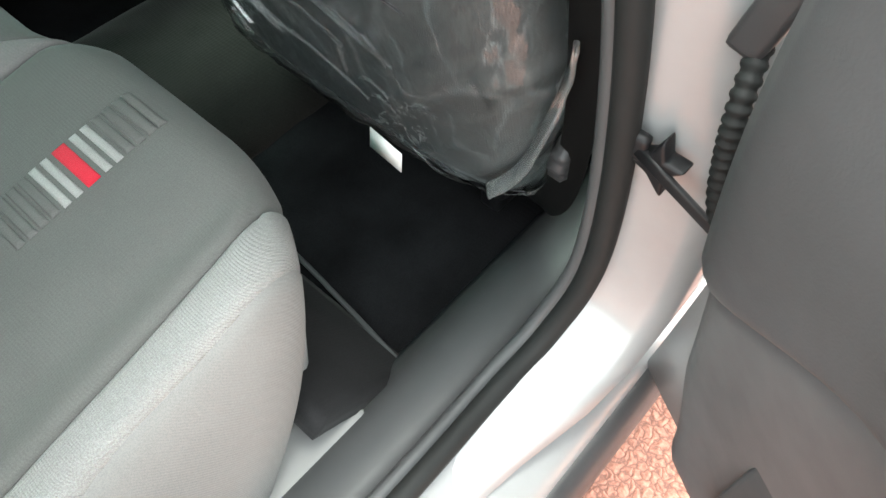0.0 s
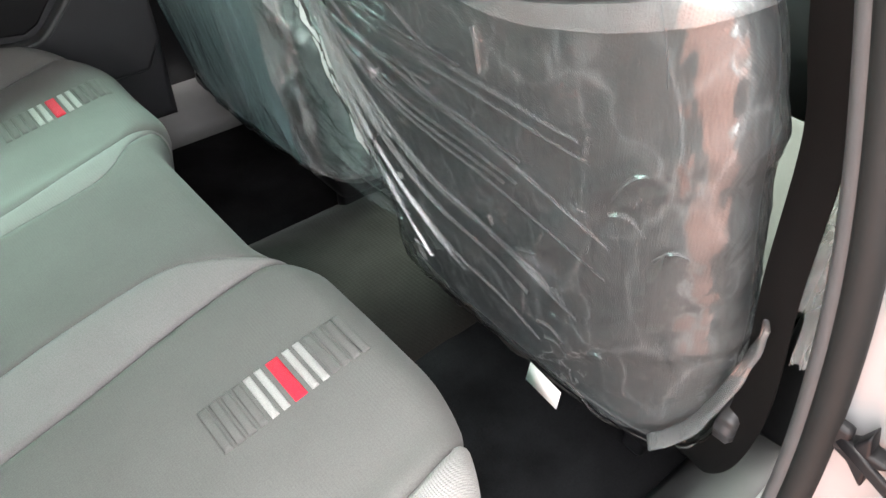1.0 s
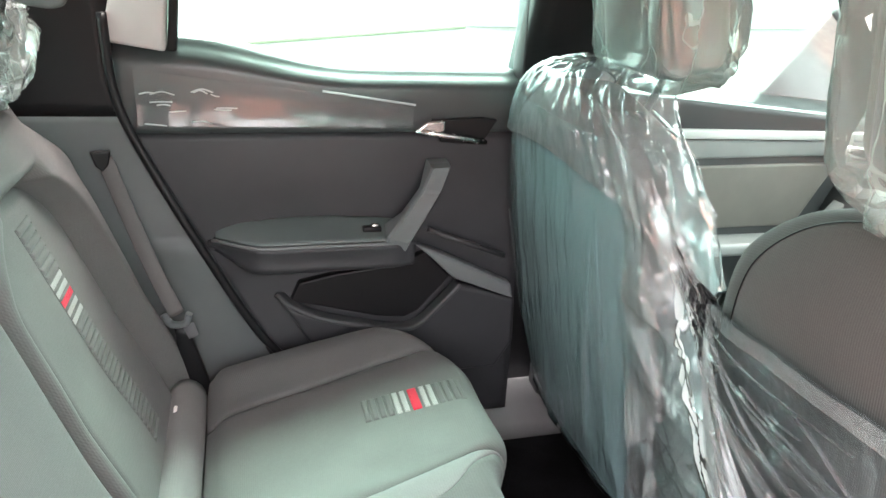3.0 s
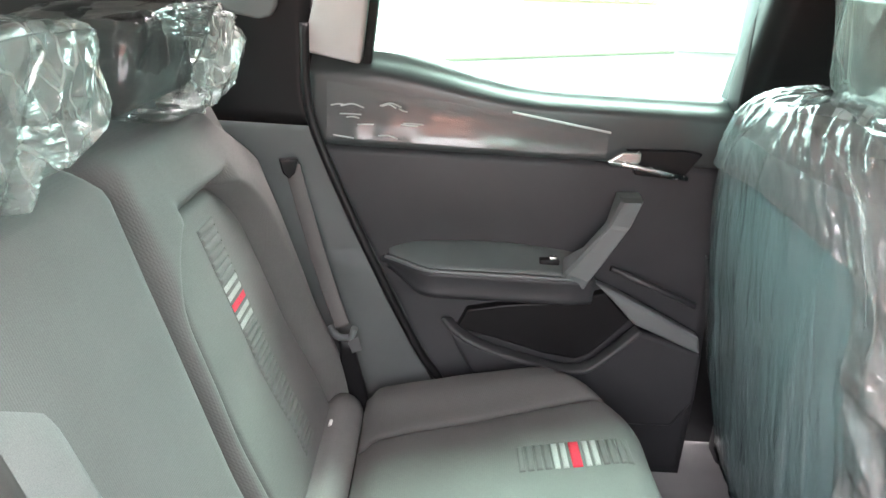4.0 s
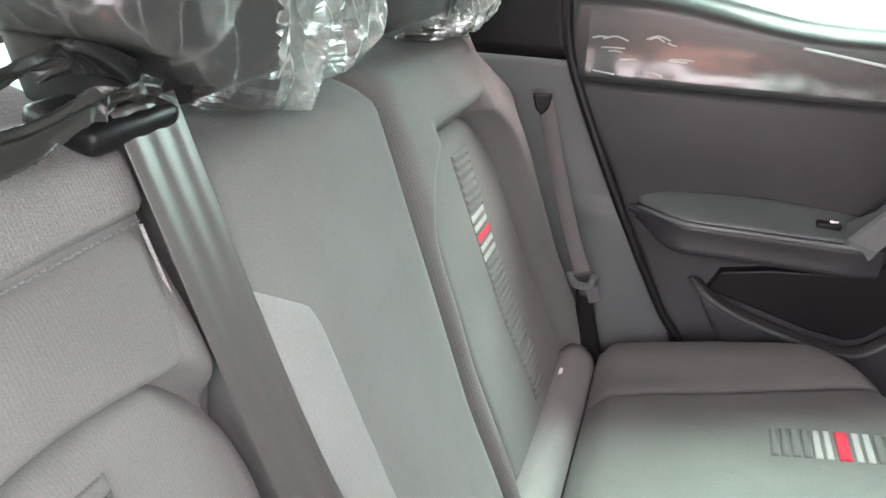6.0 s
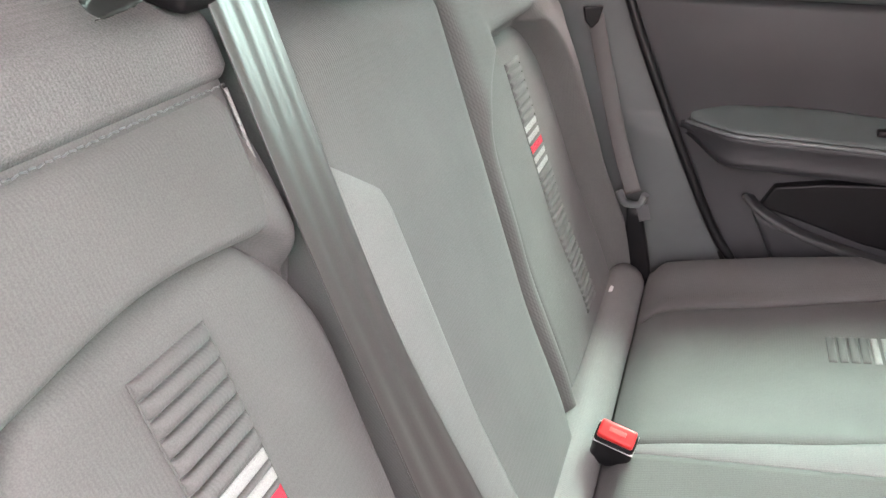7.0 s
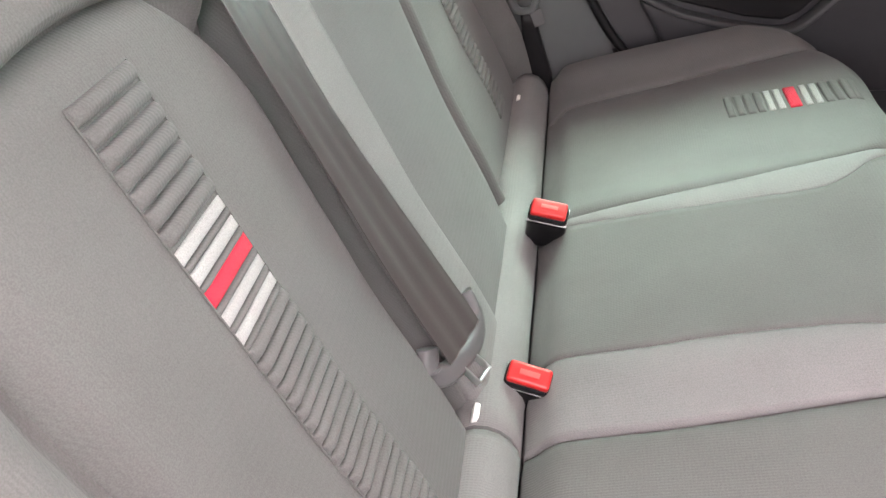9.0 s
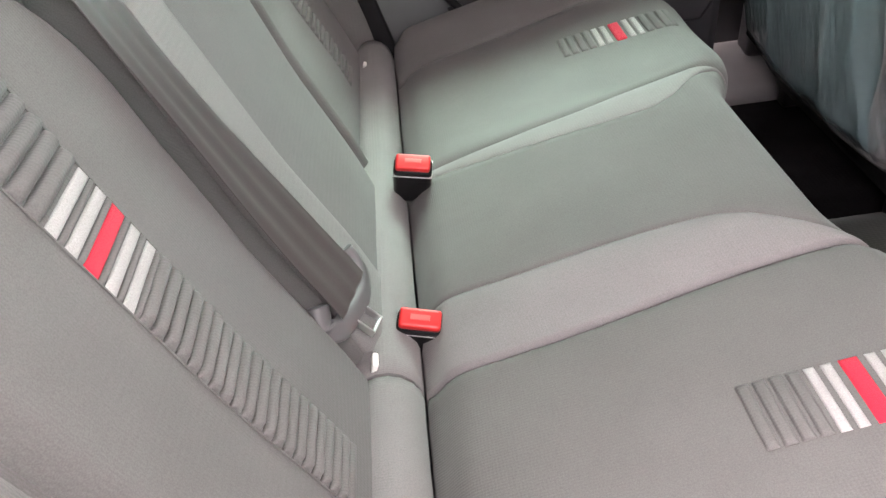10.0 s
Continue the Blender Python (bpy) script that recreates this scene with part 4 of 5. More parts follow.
def front_seat(cy, label, hx=0.66):
    st = thing("front_seat", (0.95, cy, 0.36), label, "car seat", "front seats")
    part("backrest", loft([seat_ring(cy, lerp(0.48, 1.202, 1 - (1 - k / 60) ** 1.8)) for k in range(61)]), M_FRONT, st)
    part("cushion", block((0.52, 0.50, 0.15), pose(1.06, cy, 0.60, 0, -6, 0), 0.05, 4), M_FRONT, st)
    part("seat_base", block((0.46, 0.44, 0.10), pose(1.04, cy, 0.47), 0.02, 2), M_BLACK, st)
    for d in (-0.19, 0.19):
        part("rail", block((0.48, 0.035, 0.04), pose(1.06, cy + d, 0.405), 0.008), M_BLACK, st)
    out = 0.295 if cy > 0 else -0.295
    wheel = []
    for dy, rr in ((0.0, 0.026), (0.004, 0.034), (0.022, 0.034), (0.027, 0.028), (0.028, 0.004)):
        wheel.append([Vector((0.80 + (rr + 0.003 * (k % 4 < 2)) * math.cos(2 * math.pi * k / 48), cy + out * (1 + dy * 3.0), 0.615 + (rr + 0.003 * (k % 4 < 2)) * math.sin(2 * math.pi * k / 48))) for k in range(48)])
    part("recline_wheel", loft(wheel), M_TRIM, st, "ribbed black recline wheel")
    hy = cy + (0.025 if cy < 0 else 0.0)
    for d in (-0.055, 0.055):
        part("headrest_post", sweep([Vector((hx * 0.5 + 0.36, hy + d, 1.17)), Vector((hx + 0.005, hy + d, 1.25))], circle(0.006, 8), (0, 1, 0)), M_STEEL, st)
    part("headrest", block((0.10, 0.25, 0.17), pose(hx, hy, 1.315, 0, -10, 0), 0.045, 5), M_FRONT, st)
    for side in (-1, 1):
        line = [seat_point(cy, lerp(1.02, 1.199, 1 - (1 - k / 60) ** 2), radians(-90 + side * (46 - 30 * (k / 60) ** 6)), 0.0005) for k in range(61)]
        part("seam", sweep(line, circle(0.0008, 6), (0, 1, 0)), M_BLACK, st, "dark sewn seam")
    return st


front_seat(-0.355, "dark grey fabric front passenger seat")
front_seat(0.365, "dark grey fabric front seat beside the far door", 0.78)


def ridged(p):
    return 1 - abs(noise.noise(p)) * 2


def cover_wobble(seed, amount, slant):
    """Loose film: long drawn folds along a slant, and small crumples."""
    def w(p, n):
        k = p.y * math.cos(slant) + p.z * math.sin(slant)
        m = p.z * math.cos(slant) - p.y * math.sin(slant)
        long_fold = max(ridged(Vector((k * 13 + seed, p.x * 6, m * 2.0))) - 0.45, 0)
        mid_fold = max(ridged(Vector((k * 30 + seed, p.x * 14, m * 7.0 + seed))) - 0.5, 0)
        return n * amount * (0.9 * long_fold + 0.35 * mid_fold + 0.25 * noise.noise(p * 9.0))
    return w


def fold(cy, a0, z0, a1, z1, width, lift, bow, n=24):
    """A pinched fold of film that runs across the seat's skin from one place to another."""
    rows = []
    for k in range(n + 1):
        u = k / n
        a, z = radians(lerp(a0, a1, u)), lerp(z0, z1, u) + bow * math.sin(math.pi * u)
        rows.append(seat_point(cy, z, a, 0.016))
    pts = []
    for k, p in enumerate(rows):
        d = (rows[min(k + 1, n)] - rows[max(k - 1, 0)]).normalized()
        out = (p - Vector((0.85, cy, p.z))).normalized()
        side = d.cross(out).normalized()
        w = width * math.sin(math.pi * (0.08 + 0.84 * k / n)) * (1 + 0.5 * noise.noise(p * 30))
        pts.append([p - side * w - out * 0.004, p + out * lift * (0.6 + 0.8 * noise.noise(p * 18)), p + side * w * 0.6 - out * 0.004])
    verts = [q for r in pts for q in r]
    faces = [(3 * k + j, 3 * k + j + 1, 3 * k + j + 4, 3 * k + j + 3) for k in range(n) for j in range(2)]
    return from_lists("fold", verts, faces)


def crumple(path, width, side, amount, seed, nu=70, nv=26, stretch=1.0, folds=26):
    """A crushed strip of film hung along a path."""
    line = smooth_line(path, 10)
    crease = creases(int(seed * 10), folds, 0.14, True)
    jolt = random.Random(int(seed * 10))

    def f(u, v):
        x = u * (len(line) - 1)
        i = min(int(x), len(line) - 2)
        c = line[i].lerp(line[i + 1], x - i)
        d = (line[i + 1] - line[i]).normalized()
        s = Vector(side)
        s = (s - d * s.dot(d)).normalized()
        o = d.cross(s)
        q = Vector(((u * 2 - 1) * stretch, (v * 2 - 1) * 0.6, 0))
        h = crease(q) + 0.7 * noise.noise(q * 1.6 + Vector((0, 0, seed))) + jolt.uniform(-0.09, 0.09)
        g = noise.noise(q * 1.6 + Vector((5, 5, seed)))
        return c + s * (width * (v - 0.5) * (1 + 0.6 * g)) + o * amount * h + d * 0.02 * g
    return sheet(f, nu, nv)


def seat_cover(cy, z0, z1, seed, label, drape, slant, amount, sheer):
    """Thin clear cover hung over a front backrest, with hems at both edges."""
    cover = thing("seat_cover", (0.72, cy, z0), label, "plastic cover", "seat covers")
    w = cover_wobble(seed, amount, slant)
    n = 260

    def ring_at(lo, hi, grow, wob):
        ring = []
        for j in range(n):
            a = 2 * math.pi * j / n
            z = lerp(z0, drape(math.cos(a), math.sin(a), z1), lo) + hi
            ring.append(seat_point(cy, z, a, grow, wob))
        return ring
    part("film", loft([ring_at(k / 110, 0.0, 0.006, w) for k in range(111)], cap=False), sheer, cover)
    part("lower_hem", loft([ring_at(0, dz, 0.012, w) for dz in (-0.004, 0.004, 0.012, 0.022)], cap=False), M_THICKFILM, cover, "bunched milky hem")
    return cover, ring_at, w


RF, LF = -0.355, 0.365
cover, ring_at, w = seat_cover(RF, 0.51, 1.035, 1.0, "thin clear plastic cover hanging round the passenger seat back", lambda c, s, z: z + 0.02 * (0.7 - c) + 0.05 * max(-c - 0.2, 0), 0.75, 0.011, M_FILM)
part("upper_hem", loft([ring_at(1, dz, 0.011, w) for dz in (-0.020, -0.016, -0.012, -0.008, -0.004, 0.0)], cap=False), M_HEM, cover, "milky doubled edge")
rnd = random.Random(7)
for k in range(26):
    u = min(max(k / 25 + rnd.uniform(-0.05, 0.05), 0), 1)
    a1, z1 = (lerp(-148, -136, u * 2), lerp(1.0, 0.72, u * 2)) if u < 0.5 else (lerp(-136, -62, u * 2 - 1), lerp(0.66, 0.54, u * 2 - 1))
    begin, stop = rnd.choice((0.0, 0.0, rnd.uniform(0.1, 0.5))), rnd.uniform(0.45, 1.0)
    a0, z0 = rnd.uniform(-36, -20), rnd.uniform(0.96, 1.03)
    part("fold", fold(RF, lerp(a0, a1, begin), lerp(z0, z1, begin), lerp(a0, a1, stop), lerp(z0, z1, stop), 0.0004 + 0.0022 * rnd.random() ** 3, 0.0008 + 0.0020 * rnd.random(), -0.02 * rnd.random(), 36), M_FOLD, cover, smooth=False)
for k in range(26):
    z = rnd.uniform(0.56, 0.98)
    a = rnd.uniform(-140, -70)
    part("fold", fold(RF, a, z, a + rnd.uniform(-14, 14), z + rnd.uniform(-0.05, 0.05), 0.0005 + 0.002 * rnd.random() ** 2, 0.0025, 0.01), M_FOLD, cover, smooth=False)
DRAPE = smooth_line([(0.690, 0.135, 1.075), (0.700, 0.075, 1.00), (0.704, 0.022, 0.93), (0.704, -0.048, 0.825), (0.703, -0.122, 0.735), (0.702, -0.175, 0.694), (0.704, -0.285, 0.655)], 10)


def drape(anchor, bow, seed, amount):
    """Loose film stretched from the pulled edge to a line of anchors, with drawn folds."""
    def f(u, v):
        x = u * (len(DRAPE) - 1)
        i = min(int(x), len(DRAPE) - 2)
        a = DRAPE[i].lerp(DRAPE[i + 1], x - i)
        b = Vector(anchor(u))
        p = a.lerp(b, v)
        k = 0.20 - abs(noise.noise(Vector((u * 9 + seed, v * 1.6, seed)))) + 0.6 * (0.2 - abs(noise.noise(Vector((u * 26, v * 4.0 + seed, 2 * seed)))))
        return p + Vector((-amount * k - bow * math.sin(math.pi * v), 0.3 * amount * k, 0))
    return sheet(f, 120, 40)


part("drawn_film", drape(lambda u: seat_point(RF, lerp(1.035, 0.60, u), radians(lerp(-40, -70, u)), 0.008), 0.006, 3.0, 0.010), M_FILM, cover, "clear film drawn towards the other seat")
part("bright_fold", crumple([(p.x - 0.010, p.y, p.z) for p in DRAPE[:44:6]], 0.024, (0.3, 1, 0.4), 0.006, 12.0, 160, 18, 3.0, 40), M_BAND, cover, "crushed bright edge of the film")
band = [p + Vector((0.003 * noise.noise(p * 40), 0.003 * noise.noise(p * 40 + Vector((9, 0, 0))), 0)) for p in smooth_line([(0.727, -0.606, 0.565), (0.732, -0.626, 0.595), (0.738, -0.648, 0.65), (0.748, -0.664, 0.74), (0.755, -0.665, 0.79)], 10)]
part("bunched_corner", sweep(band, rounded(0.020, 0.006, 0.0025, 2), (0.5, 0.3, 0.6)), M_HEM, cover, "bunched milky corner")
part("hanging_strip", crumple([(0.79, -0.655, 0.99), (0.79, -0.670, 0.91), (0.79, -0.688, 0.83), (0.79, -0.703, 0.74)], 0.032, (0, 1, 0.3), 0.010, 9.0, 50, 12, 1.4, 40), M_THICKFILM, cover, "crushed hanging strip")

cover, ring_at, w = seat_cover(LF, 0.51, 1.15, 4.0, "thin clear plastic cover over the far front seat", lambda c, s, z: z, 0.0, 0.010, M_FILM2)
for k in range(6):
    a = lerp(-150, -25, rnd.random())
    part("fold", fold(LF, a, rnd.uniform(0.9, 1.1), a + rnd.uniform(-8, 8), rnd.uniform(0.55, 0.8), 0.003, 0.0015, 0.0), M_FOLD, cover, smooth=False)


part("drawn_film", drape(lambda u: seat_point(LF, lerp(1.12, 0.56, u), radians(-150), 0.012), 0.010, 8.0, 0.016), M_FILM, cover, "clear film hanging off the seat's side")


def gathered(cy, z0, z1, a0, a1, seed, lift, amount):
    """Crushed film that lies in folds on one edge of a front backrest."""
    crease = creases(seed, 46, 0.15, True)

    def f(u, v):
        q = Vector(((u * 2 - 1) * 2.2, (v * 2 - 1) * 0.7, 0))
        h = crease(q) + 0.6 * noise.noise(q * 2.2 + Vector((0, 0, seed)))
        edge = 12 * noise.noise(Vector((u * 5, seed, v * 2)))
        rise = min(max(0.5 + 0.5 * h, 0.0), 1.3)
        return seat_point(cy, lerp(z0, z1, u), radians(lerp(a0, a1, v) + edge), lift + amount * rise)
    return sheet(f, 220, 70)


part("gathered_side", gathered(LF, 1.188, 0.52, -132, -192, 21, 0.013, 0.022), M_GATHER, cover, "crushed shining folds")
part("gathered_side", gathered(LF, 1.165, 0.55, -146, -178, 33, 0.018, 0.040), M_GATHER, cover, "crushed shining folds")
def collar(u, v):
    """Film drawn up from the seat's shoulder to the headrest, in pleats."""
    a = radians(lerp(-200, 20, u))
    low = seat_point(LF, 1.10 - 0.03 * abs(math.cos(a)), a, 0.014)
    top = Vector((0.745 + 0.07 * math.sin(a), LF + 0.10 * math.cos(a), 1.235))
    p = low.lerp(top, v) + Vector((-0.03, 0, 0.035)) * math.sin(math.pi * v)
    k = 0.22 - abs(noise.noise(Vector((u * 17, v * 1.5, 3.0)))) + 0.4 * (0.2 - abs(noise.noise(Vector((u * 42, v * 5.0, 9.0)))))
    return p + Vector((math.sin(a), math.cos(a), 0.5)) * 0.022 * k


part("collar", sheet(collar, 200, 30), M_HEM, cover, "pleated film drawn up to the headrest")
for k in range(46):
    z = rnd.uniform(0.56, 1.14)
    a = rnd.uniform(-192, -142)
    part("fold", fold(LF, a, z, a + rnd.uniform(-16, 16), z + rnd.choice((-1, 1)) * rnd.uniform(0.02, 0.09), 0.001 + 0.006 * rnd.random() ** 2, 0.012, rnd.uniform(-0.01, 0.01)), M_GATHER if k % 3 else M_FOLD, cover, smooth=False)
bag((0.655, -0.345, 1.305), (0.19, 0.31, 0.22), "front headrest in a milky plastic bag", 8, 6, M_MILKBAG, 0.68, 0.09)
bag((0.785, LF, 1.312), (0.16, 0.26, 0.24), "far front headrest in a milky plastic bag", 11, 6, M_MILKBAG, 0.74, 0.08)
lab = part("paper_label", slab([(0, 0), (0.062, 0.0), (0.062, 0.034), (0, 0.034)], Matrix.Translation((0.556, -0.345, 1.268)) @ pose(0, 0, 0, 90, 0, -90) @ pose(0, 0, 0, -6, 0, -9), 0.0012, 0.0), M_PAPER)
tagged(lab, "white paper label stuck on the headrest bag", "label")
for k in range(4):
    part("print_bar", slab([(0.010, 0), (0.010 + 0.038 - 0.008 * (k % 2), 0), (0.010 + 0.038 - 0.008 * (k % 2), 0.003), (0.010, 0.003)],
                           Matrix.Translation((0.5558, -0.345, 1.268)) @ pose(0, 0, 0, 90, 0, -90) @ pose(0, 0, 0, -6, 0, -9) @ pose(0, 0.006 + 0.0065 * k, 0.002), 0.0006, 0.0), M_PRINT, lab)


# ---- left rear door ----
door = thing("rear_door", (0.33, 0.66, 0.40), "closed rear door with dark moulded trim and a slanted pull handle", "car door", "rear doors")


def door_y(x, z):
    """The trim's inner face: leaning in towards the sill, hollow under the armrest."""
    return 0.645 - 0.02 * step(1.0, 1.2, z) * 0 + 0.012 * step(0.95, 1.15, z) - 0.02 * step(0.80, 0.60, z)


def door_rear(z):
    """The door's rear edge, slanting with the wheel arch."""
    return -0.035 + 0.53 * max(1.08 - z, 0) ** 1.0 * step(1.10, 1.0, z) - 0.01


part("trim_panel", sheet(lambda u, v: (lerp(door_rear(lerp(0.44, 1.06, v)) - 0.004, 0.70, u), door_y(0, lerp(0.44, 1.06, v)), lerp(0.44, 1.06, v)), 30, 40, lambda p: (p.x, p.y + 0.05, p.z)), M_SOFT, door)


def belt_z(x):
    """Height of the window's lower edge along the door."""
    return 1.168 + 0.05 * step(0.40, 0.05, x) ** 1.3


def upper(u, v):
    x = lerp(-0.045, 0.71, u)
    z = lerp(1.062, belt_z(x) + 0.005, v)
    return (x, 0.64 + 0.004 - 0.006 * math.sin(math.pi * v) + 0.035 * step(0.75, 1.0, v), z)


part("upper_trim", sheet(upper, 40, 16, lambda p: (p.x, p.y + 0.06, p.z)), M_BELTLINE, door, "smooth dark window-sill trim")
part("outer_skin", sheet(lambda u, v: (lerp(door_rear(lerp(0.40, 1.18, v)), 0.71, u), 0.80 + 0.03 * math.sin(math.pi * v), lerp(0.40, 1.18, v)), 10, 10, lambda p: (p.x, p.y + 0.01, p.z)), M_PAINT, door)
part("window", sheet(lambda u, v: (lerp(0.03 + 0.02 * v, 0.69, u), 0.70 - 0.14 * v, lerp(1.16, 1.51, v)), 4, 6), M_GLASS, door, "green-tinted window glass")
part("rear_frame", slab([(-0.05, 1.215), (0.045, 1.20), (0.075, 1.51), (0.02, 1.51)], xz(0.63), 0.05, 0.006), M_LIGHTTRIM, door, "pale grey rear window frame")
part("glass_run", slab([(0.047, 1.20), (0.062, 1.20), (0.092, 1.51), (0.077, 1.51)], xz(0.645), 0.03, 0.003), M_RUBBER, door, "black rubber glass channel")
part("front_frame", slab([(0.672, 1.16), (0.70, 1.16), (0.70, 1.51), (0.672, 1.51)], xz(0.63), 0.06, 0.006), M_TRIM, door)
# armrest with its pull
def arm_z(x):
    return 0.876 - 0.006 * step(0.16, 0.09, x)


def arm_back(x):
    """How far the armrest's top rises towards the door."""
    return 0.003 + 0.020 * math.sin(math.pi * min(max((x - 0.085) / 0.40, 0), 1)) ** 0.8


def arm_nose(x):
    """How far the armrest's nose stands in: it tapers to a point at the rear."""
    return 0.566 + 0.074 * step(0.20, 0.085, x) ** 1.5 + 0.012 * step(0.42, 0.47, x)


def arm_ring(x):
    z, n = arm_z(x), arm_nose(x)
    k = 0.35 + 0.65 * step(0.085, 0.175, x)
    return [Vector((x, y, z + d)) for y, d in ((0.650, arm_back(x)), (n + 0.010, -0.006), (n + 0.003, -0.008), (n, -0.012), (n + 0.001, -0.018), (n + 0.007, -0.046 * k), (n + 0.005, -0.049 * k), (n + 0.012, -0.060 * k), (lerp(n, 0.65, 0.6), -0.074 * k), (0.65, -0.086 * k))]


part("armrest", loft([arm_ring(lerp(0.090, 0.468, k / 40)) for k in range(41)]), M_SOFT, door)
part("armrest_top", sheet(lambda u, v: (lerp(0.104, 0.44, u), lerp(0.649, arm_nose(lerp(0.104, 0.44, u)) + 0.008, v), arm_z(lerp(0.104, 0.44, u)) + lerp(arm_back(lerp(0.104, 0.44, u)) + 0.005, -0.0010, v)), 40, 8, lambda p: (p.x, p.y, p.z - 0.003)), M_ARMTOP, door, "smooth armrest top, window light in its paler teal")
# plastic paler than the armrest paints the highlight along its edge
part("armrest_edge", sweep([Vector((x, arm_nose(x) + 0.004, arm_z(x) - 0.007)) for x in [lerp(0.098, 0.44, k / 24) for k in range(25)]], circle(0.0035, 8), (0, 1, 0)), M_TRIM2, door, "smooth rounded armrest edge, paler for its highlight")
PULL = (((0.404, 0.862), (0.452, 0.850), 0.574, 0.646), ((0.411, 0.882), (0.456, 0.869), 0.564, 0.630), ((0.440, 0.925), (0.481, 0.917), 0.560, 0.586), ((0.470, 0.969), (0.507, 0.966), 0.561, 0.586),
        ((0.474, 0.975), (0.511, 0.972), 0.563, 0.590), ((0.495, 1.006), (0.533, 1.008), 0.590, 0.640), ((0.497, 1.009), (0.534, 1.011), 0.610, 0.646))
part("pull_handle", loft([[Vector((l[0], b, l[1])), Vector((l[0], y + 0.008, l[1])), Vector((lerp(l[0], r[0], 0.10), y, lerp(l[1], r[1], 0.10))), Vector((lerp(l[0], r[0], 0.90), y, lerp(l[1], r[1], 0.90))),
                           Vector((r[0], y + 0.008, r[1])), Vector((r[0], b, r[1]))] for l, r, y, b in PULL]), M_TRIM2, door, "slanted grey pull handle", smooth=False)
part("window_switch", block((0.035, 0.016, 0.010), pose(0.388, 0.606, 0.887), 0.003), M_BLACK, door)
part("switch_key", block((0.014, 0.010, 0.008), pose(0.394, 0.606, 0.8925), 0.002), M_CHROME, door, "bright switch key")
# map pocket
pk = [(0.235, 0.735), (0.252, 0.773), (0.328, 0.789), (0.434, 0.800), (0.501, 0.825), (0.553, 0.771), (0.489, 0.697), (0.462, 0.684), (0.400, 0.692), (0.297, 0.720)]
# not hollow: the slab's black colour stands in for the pocket's inner shade
part("pocket", slab(pk, xz(0.626), 0.03, 0.004), M_BLACK, door, "black slab for the shade inside the map pocket")
LIP = smooth_line([(0.216, 0.634, 0.748), (0.240, 0.610, 0.734), (0.298, 0.602, 0.709), (0.400, 0.600, 0.684), (0.455, 0.600, 0.677), (0.488, 0.600, 0.688), (0.530, 0.602, 0.728), (0.566, 0.606, 0.765)], 6)
part("pocket_lip", sweep(LIP, rounded(0.030, 0.010, 0.004), (0, 1, 0)), M_SILL, door, "grey pocket lip")
part("lower_trim", slab([(0.222, 0.734), (0.298, 0.704), (0.400, 0.679), (0.455, 0.672), (0.490, 0.683), (0.568, 0.760), (0.690, 0.722), (0.695, 0.620), (0.660, 0.560), (0.360, 0.555), (0.270, 0.650)], xz(0.604), 0.03, 0.010, 3), M_SOFT, door)
# a lit face of the door trim, its light given by the paler plastic
part("lit_band", slab([(0.472, 0.852), (0.511, 0.838), (0.676, 0.757), (0.684, 0.722), (0.573, 0.768), (0.553, 0.776), (0.505, 0.824)], xz(0.599), 0.03, 0.007, 3), M_TRIM2, door, "band between armrest and pocket, lit by its paler grey")
part("trim_crease", sweep([Vector((0.50, 0.612, 0.878)), Vector((0.66, 0.612, 0.815))], rounded(0.012, 0.010, 0.004), (0, 1, 0)), M_TRIM, door)
# latch handle in its dark bowl
part("handle_bowl", slab([(0.50, 1.088), (0.60, 1.092), (0.63, 1.088), (0.60, 1.04), (0.52, 1.045)], xz(0.630), 0.02, 0.003), M_BLACK, door, "black handle recess")
part("latch_handle", sweep([Vector((0.470, 0.622, 1.068)), Vector((0.50, 0.615, 1.066)), Vector((0.55, 0.612, 1.058)), Vector((0.605, 0.618, 1.048))], rounded(0.012, 0.010, 0.004), (0, 1, 0)), M_CHROME, door, "bright chrome latch handle")
part("handle_head", slab([(0.466, 1.068), (0.49, 1.086), (0.523, 1.088), (0.523, 1.070), (0.49, 1.060)], xz(0.616), 0.014, 0.003), M_CHROME, door, "chrome latch head")
# protective film stuck along the upper trim
tape = part("protective_film", sheet(lambda u, v: (lerp(-0.008, 0.466, u), 0.628 + 0.004 * math.sin(math.pi * v) + 0.0015 * noise.noise(Vector((u * 14, v * 3, 0))), lerp(1.078 - 0.004 * u, 1.172 - 0.054 * u, v)), 60, 14), M_TAPE)
tagged(tape, "strip of shiny protective film on the door trim", "plastic film")
part("film_edge", sweep([Vector((lerp(0.30, 0.468, k / 20), 0.626, lerp(1.140, 1.116, k / 20))) for k in range(21)], rounded(0.0016, 0.004, 0.0006, 1), (0, 1, 0)), M_BAND, tape, "lifted milky edge")
crimp = random.Random(3)
for k in range(12):
    x, z = crimp.uniform(-0.005, 0.12), crimp.uniform(1.082, 1.14)
    d = crimp.uniform(0.012, 0.04)
    part("film_crease", sweep(smooth_line([(x, 0.6265, z), (x + d * 0.5, 0.6245, z + crimp.uniform(-0.004, 0.006)), (x + d, 0.6265, z + crimp.uniform(-0.006, 0.003))], 5), rounded(0.001, 0.0026, 0.0004, 1), (0, 1, 0)), M_BAND, tape, "bright crease")

# black edge seal of the far rear door opening
line = smooth_line([(-0.045, 0.628, 1.26), (-0.04, 0.628, 1.14), (-0.012, 0.625, 1.05), (0.075, 0.612, 0.87), (0.165, 0.605, 0.70), (0.215, 0.60, 0.63), (0.24, 0.60, 0.56)], 8)
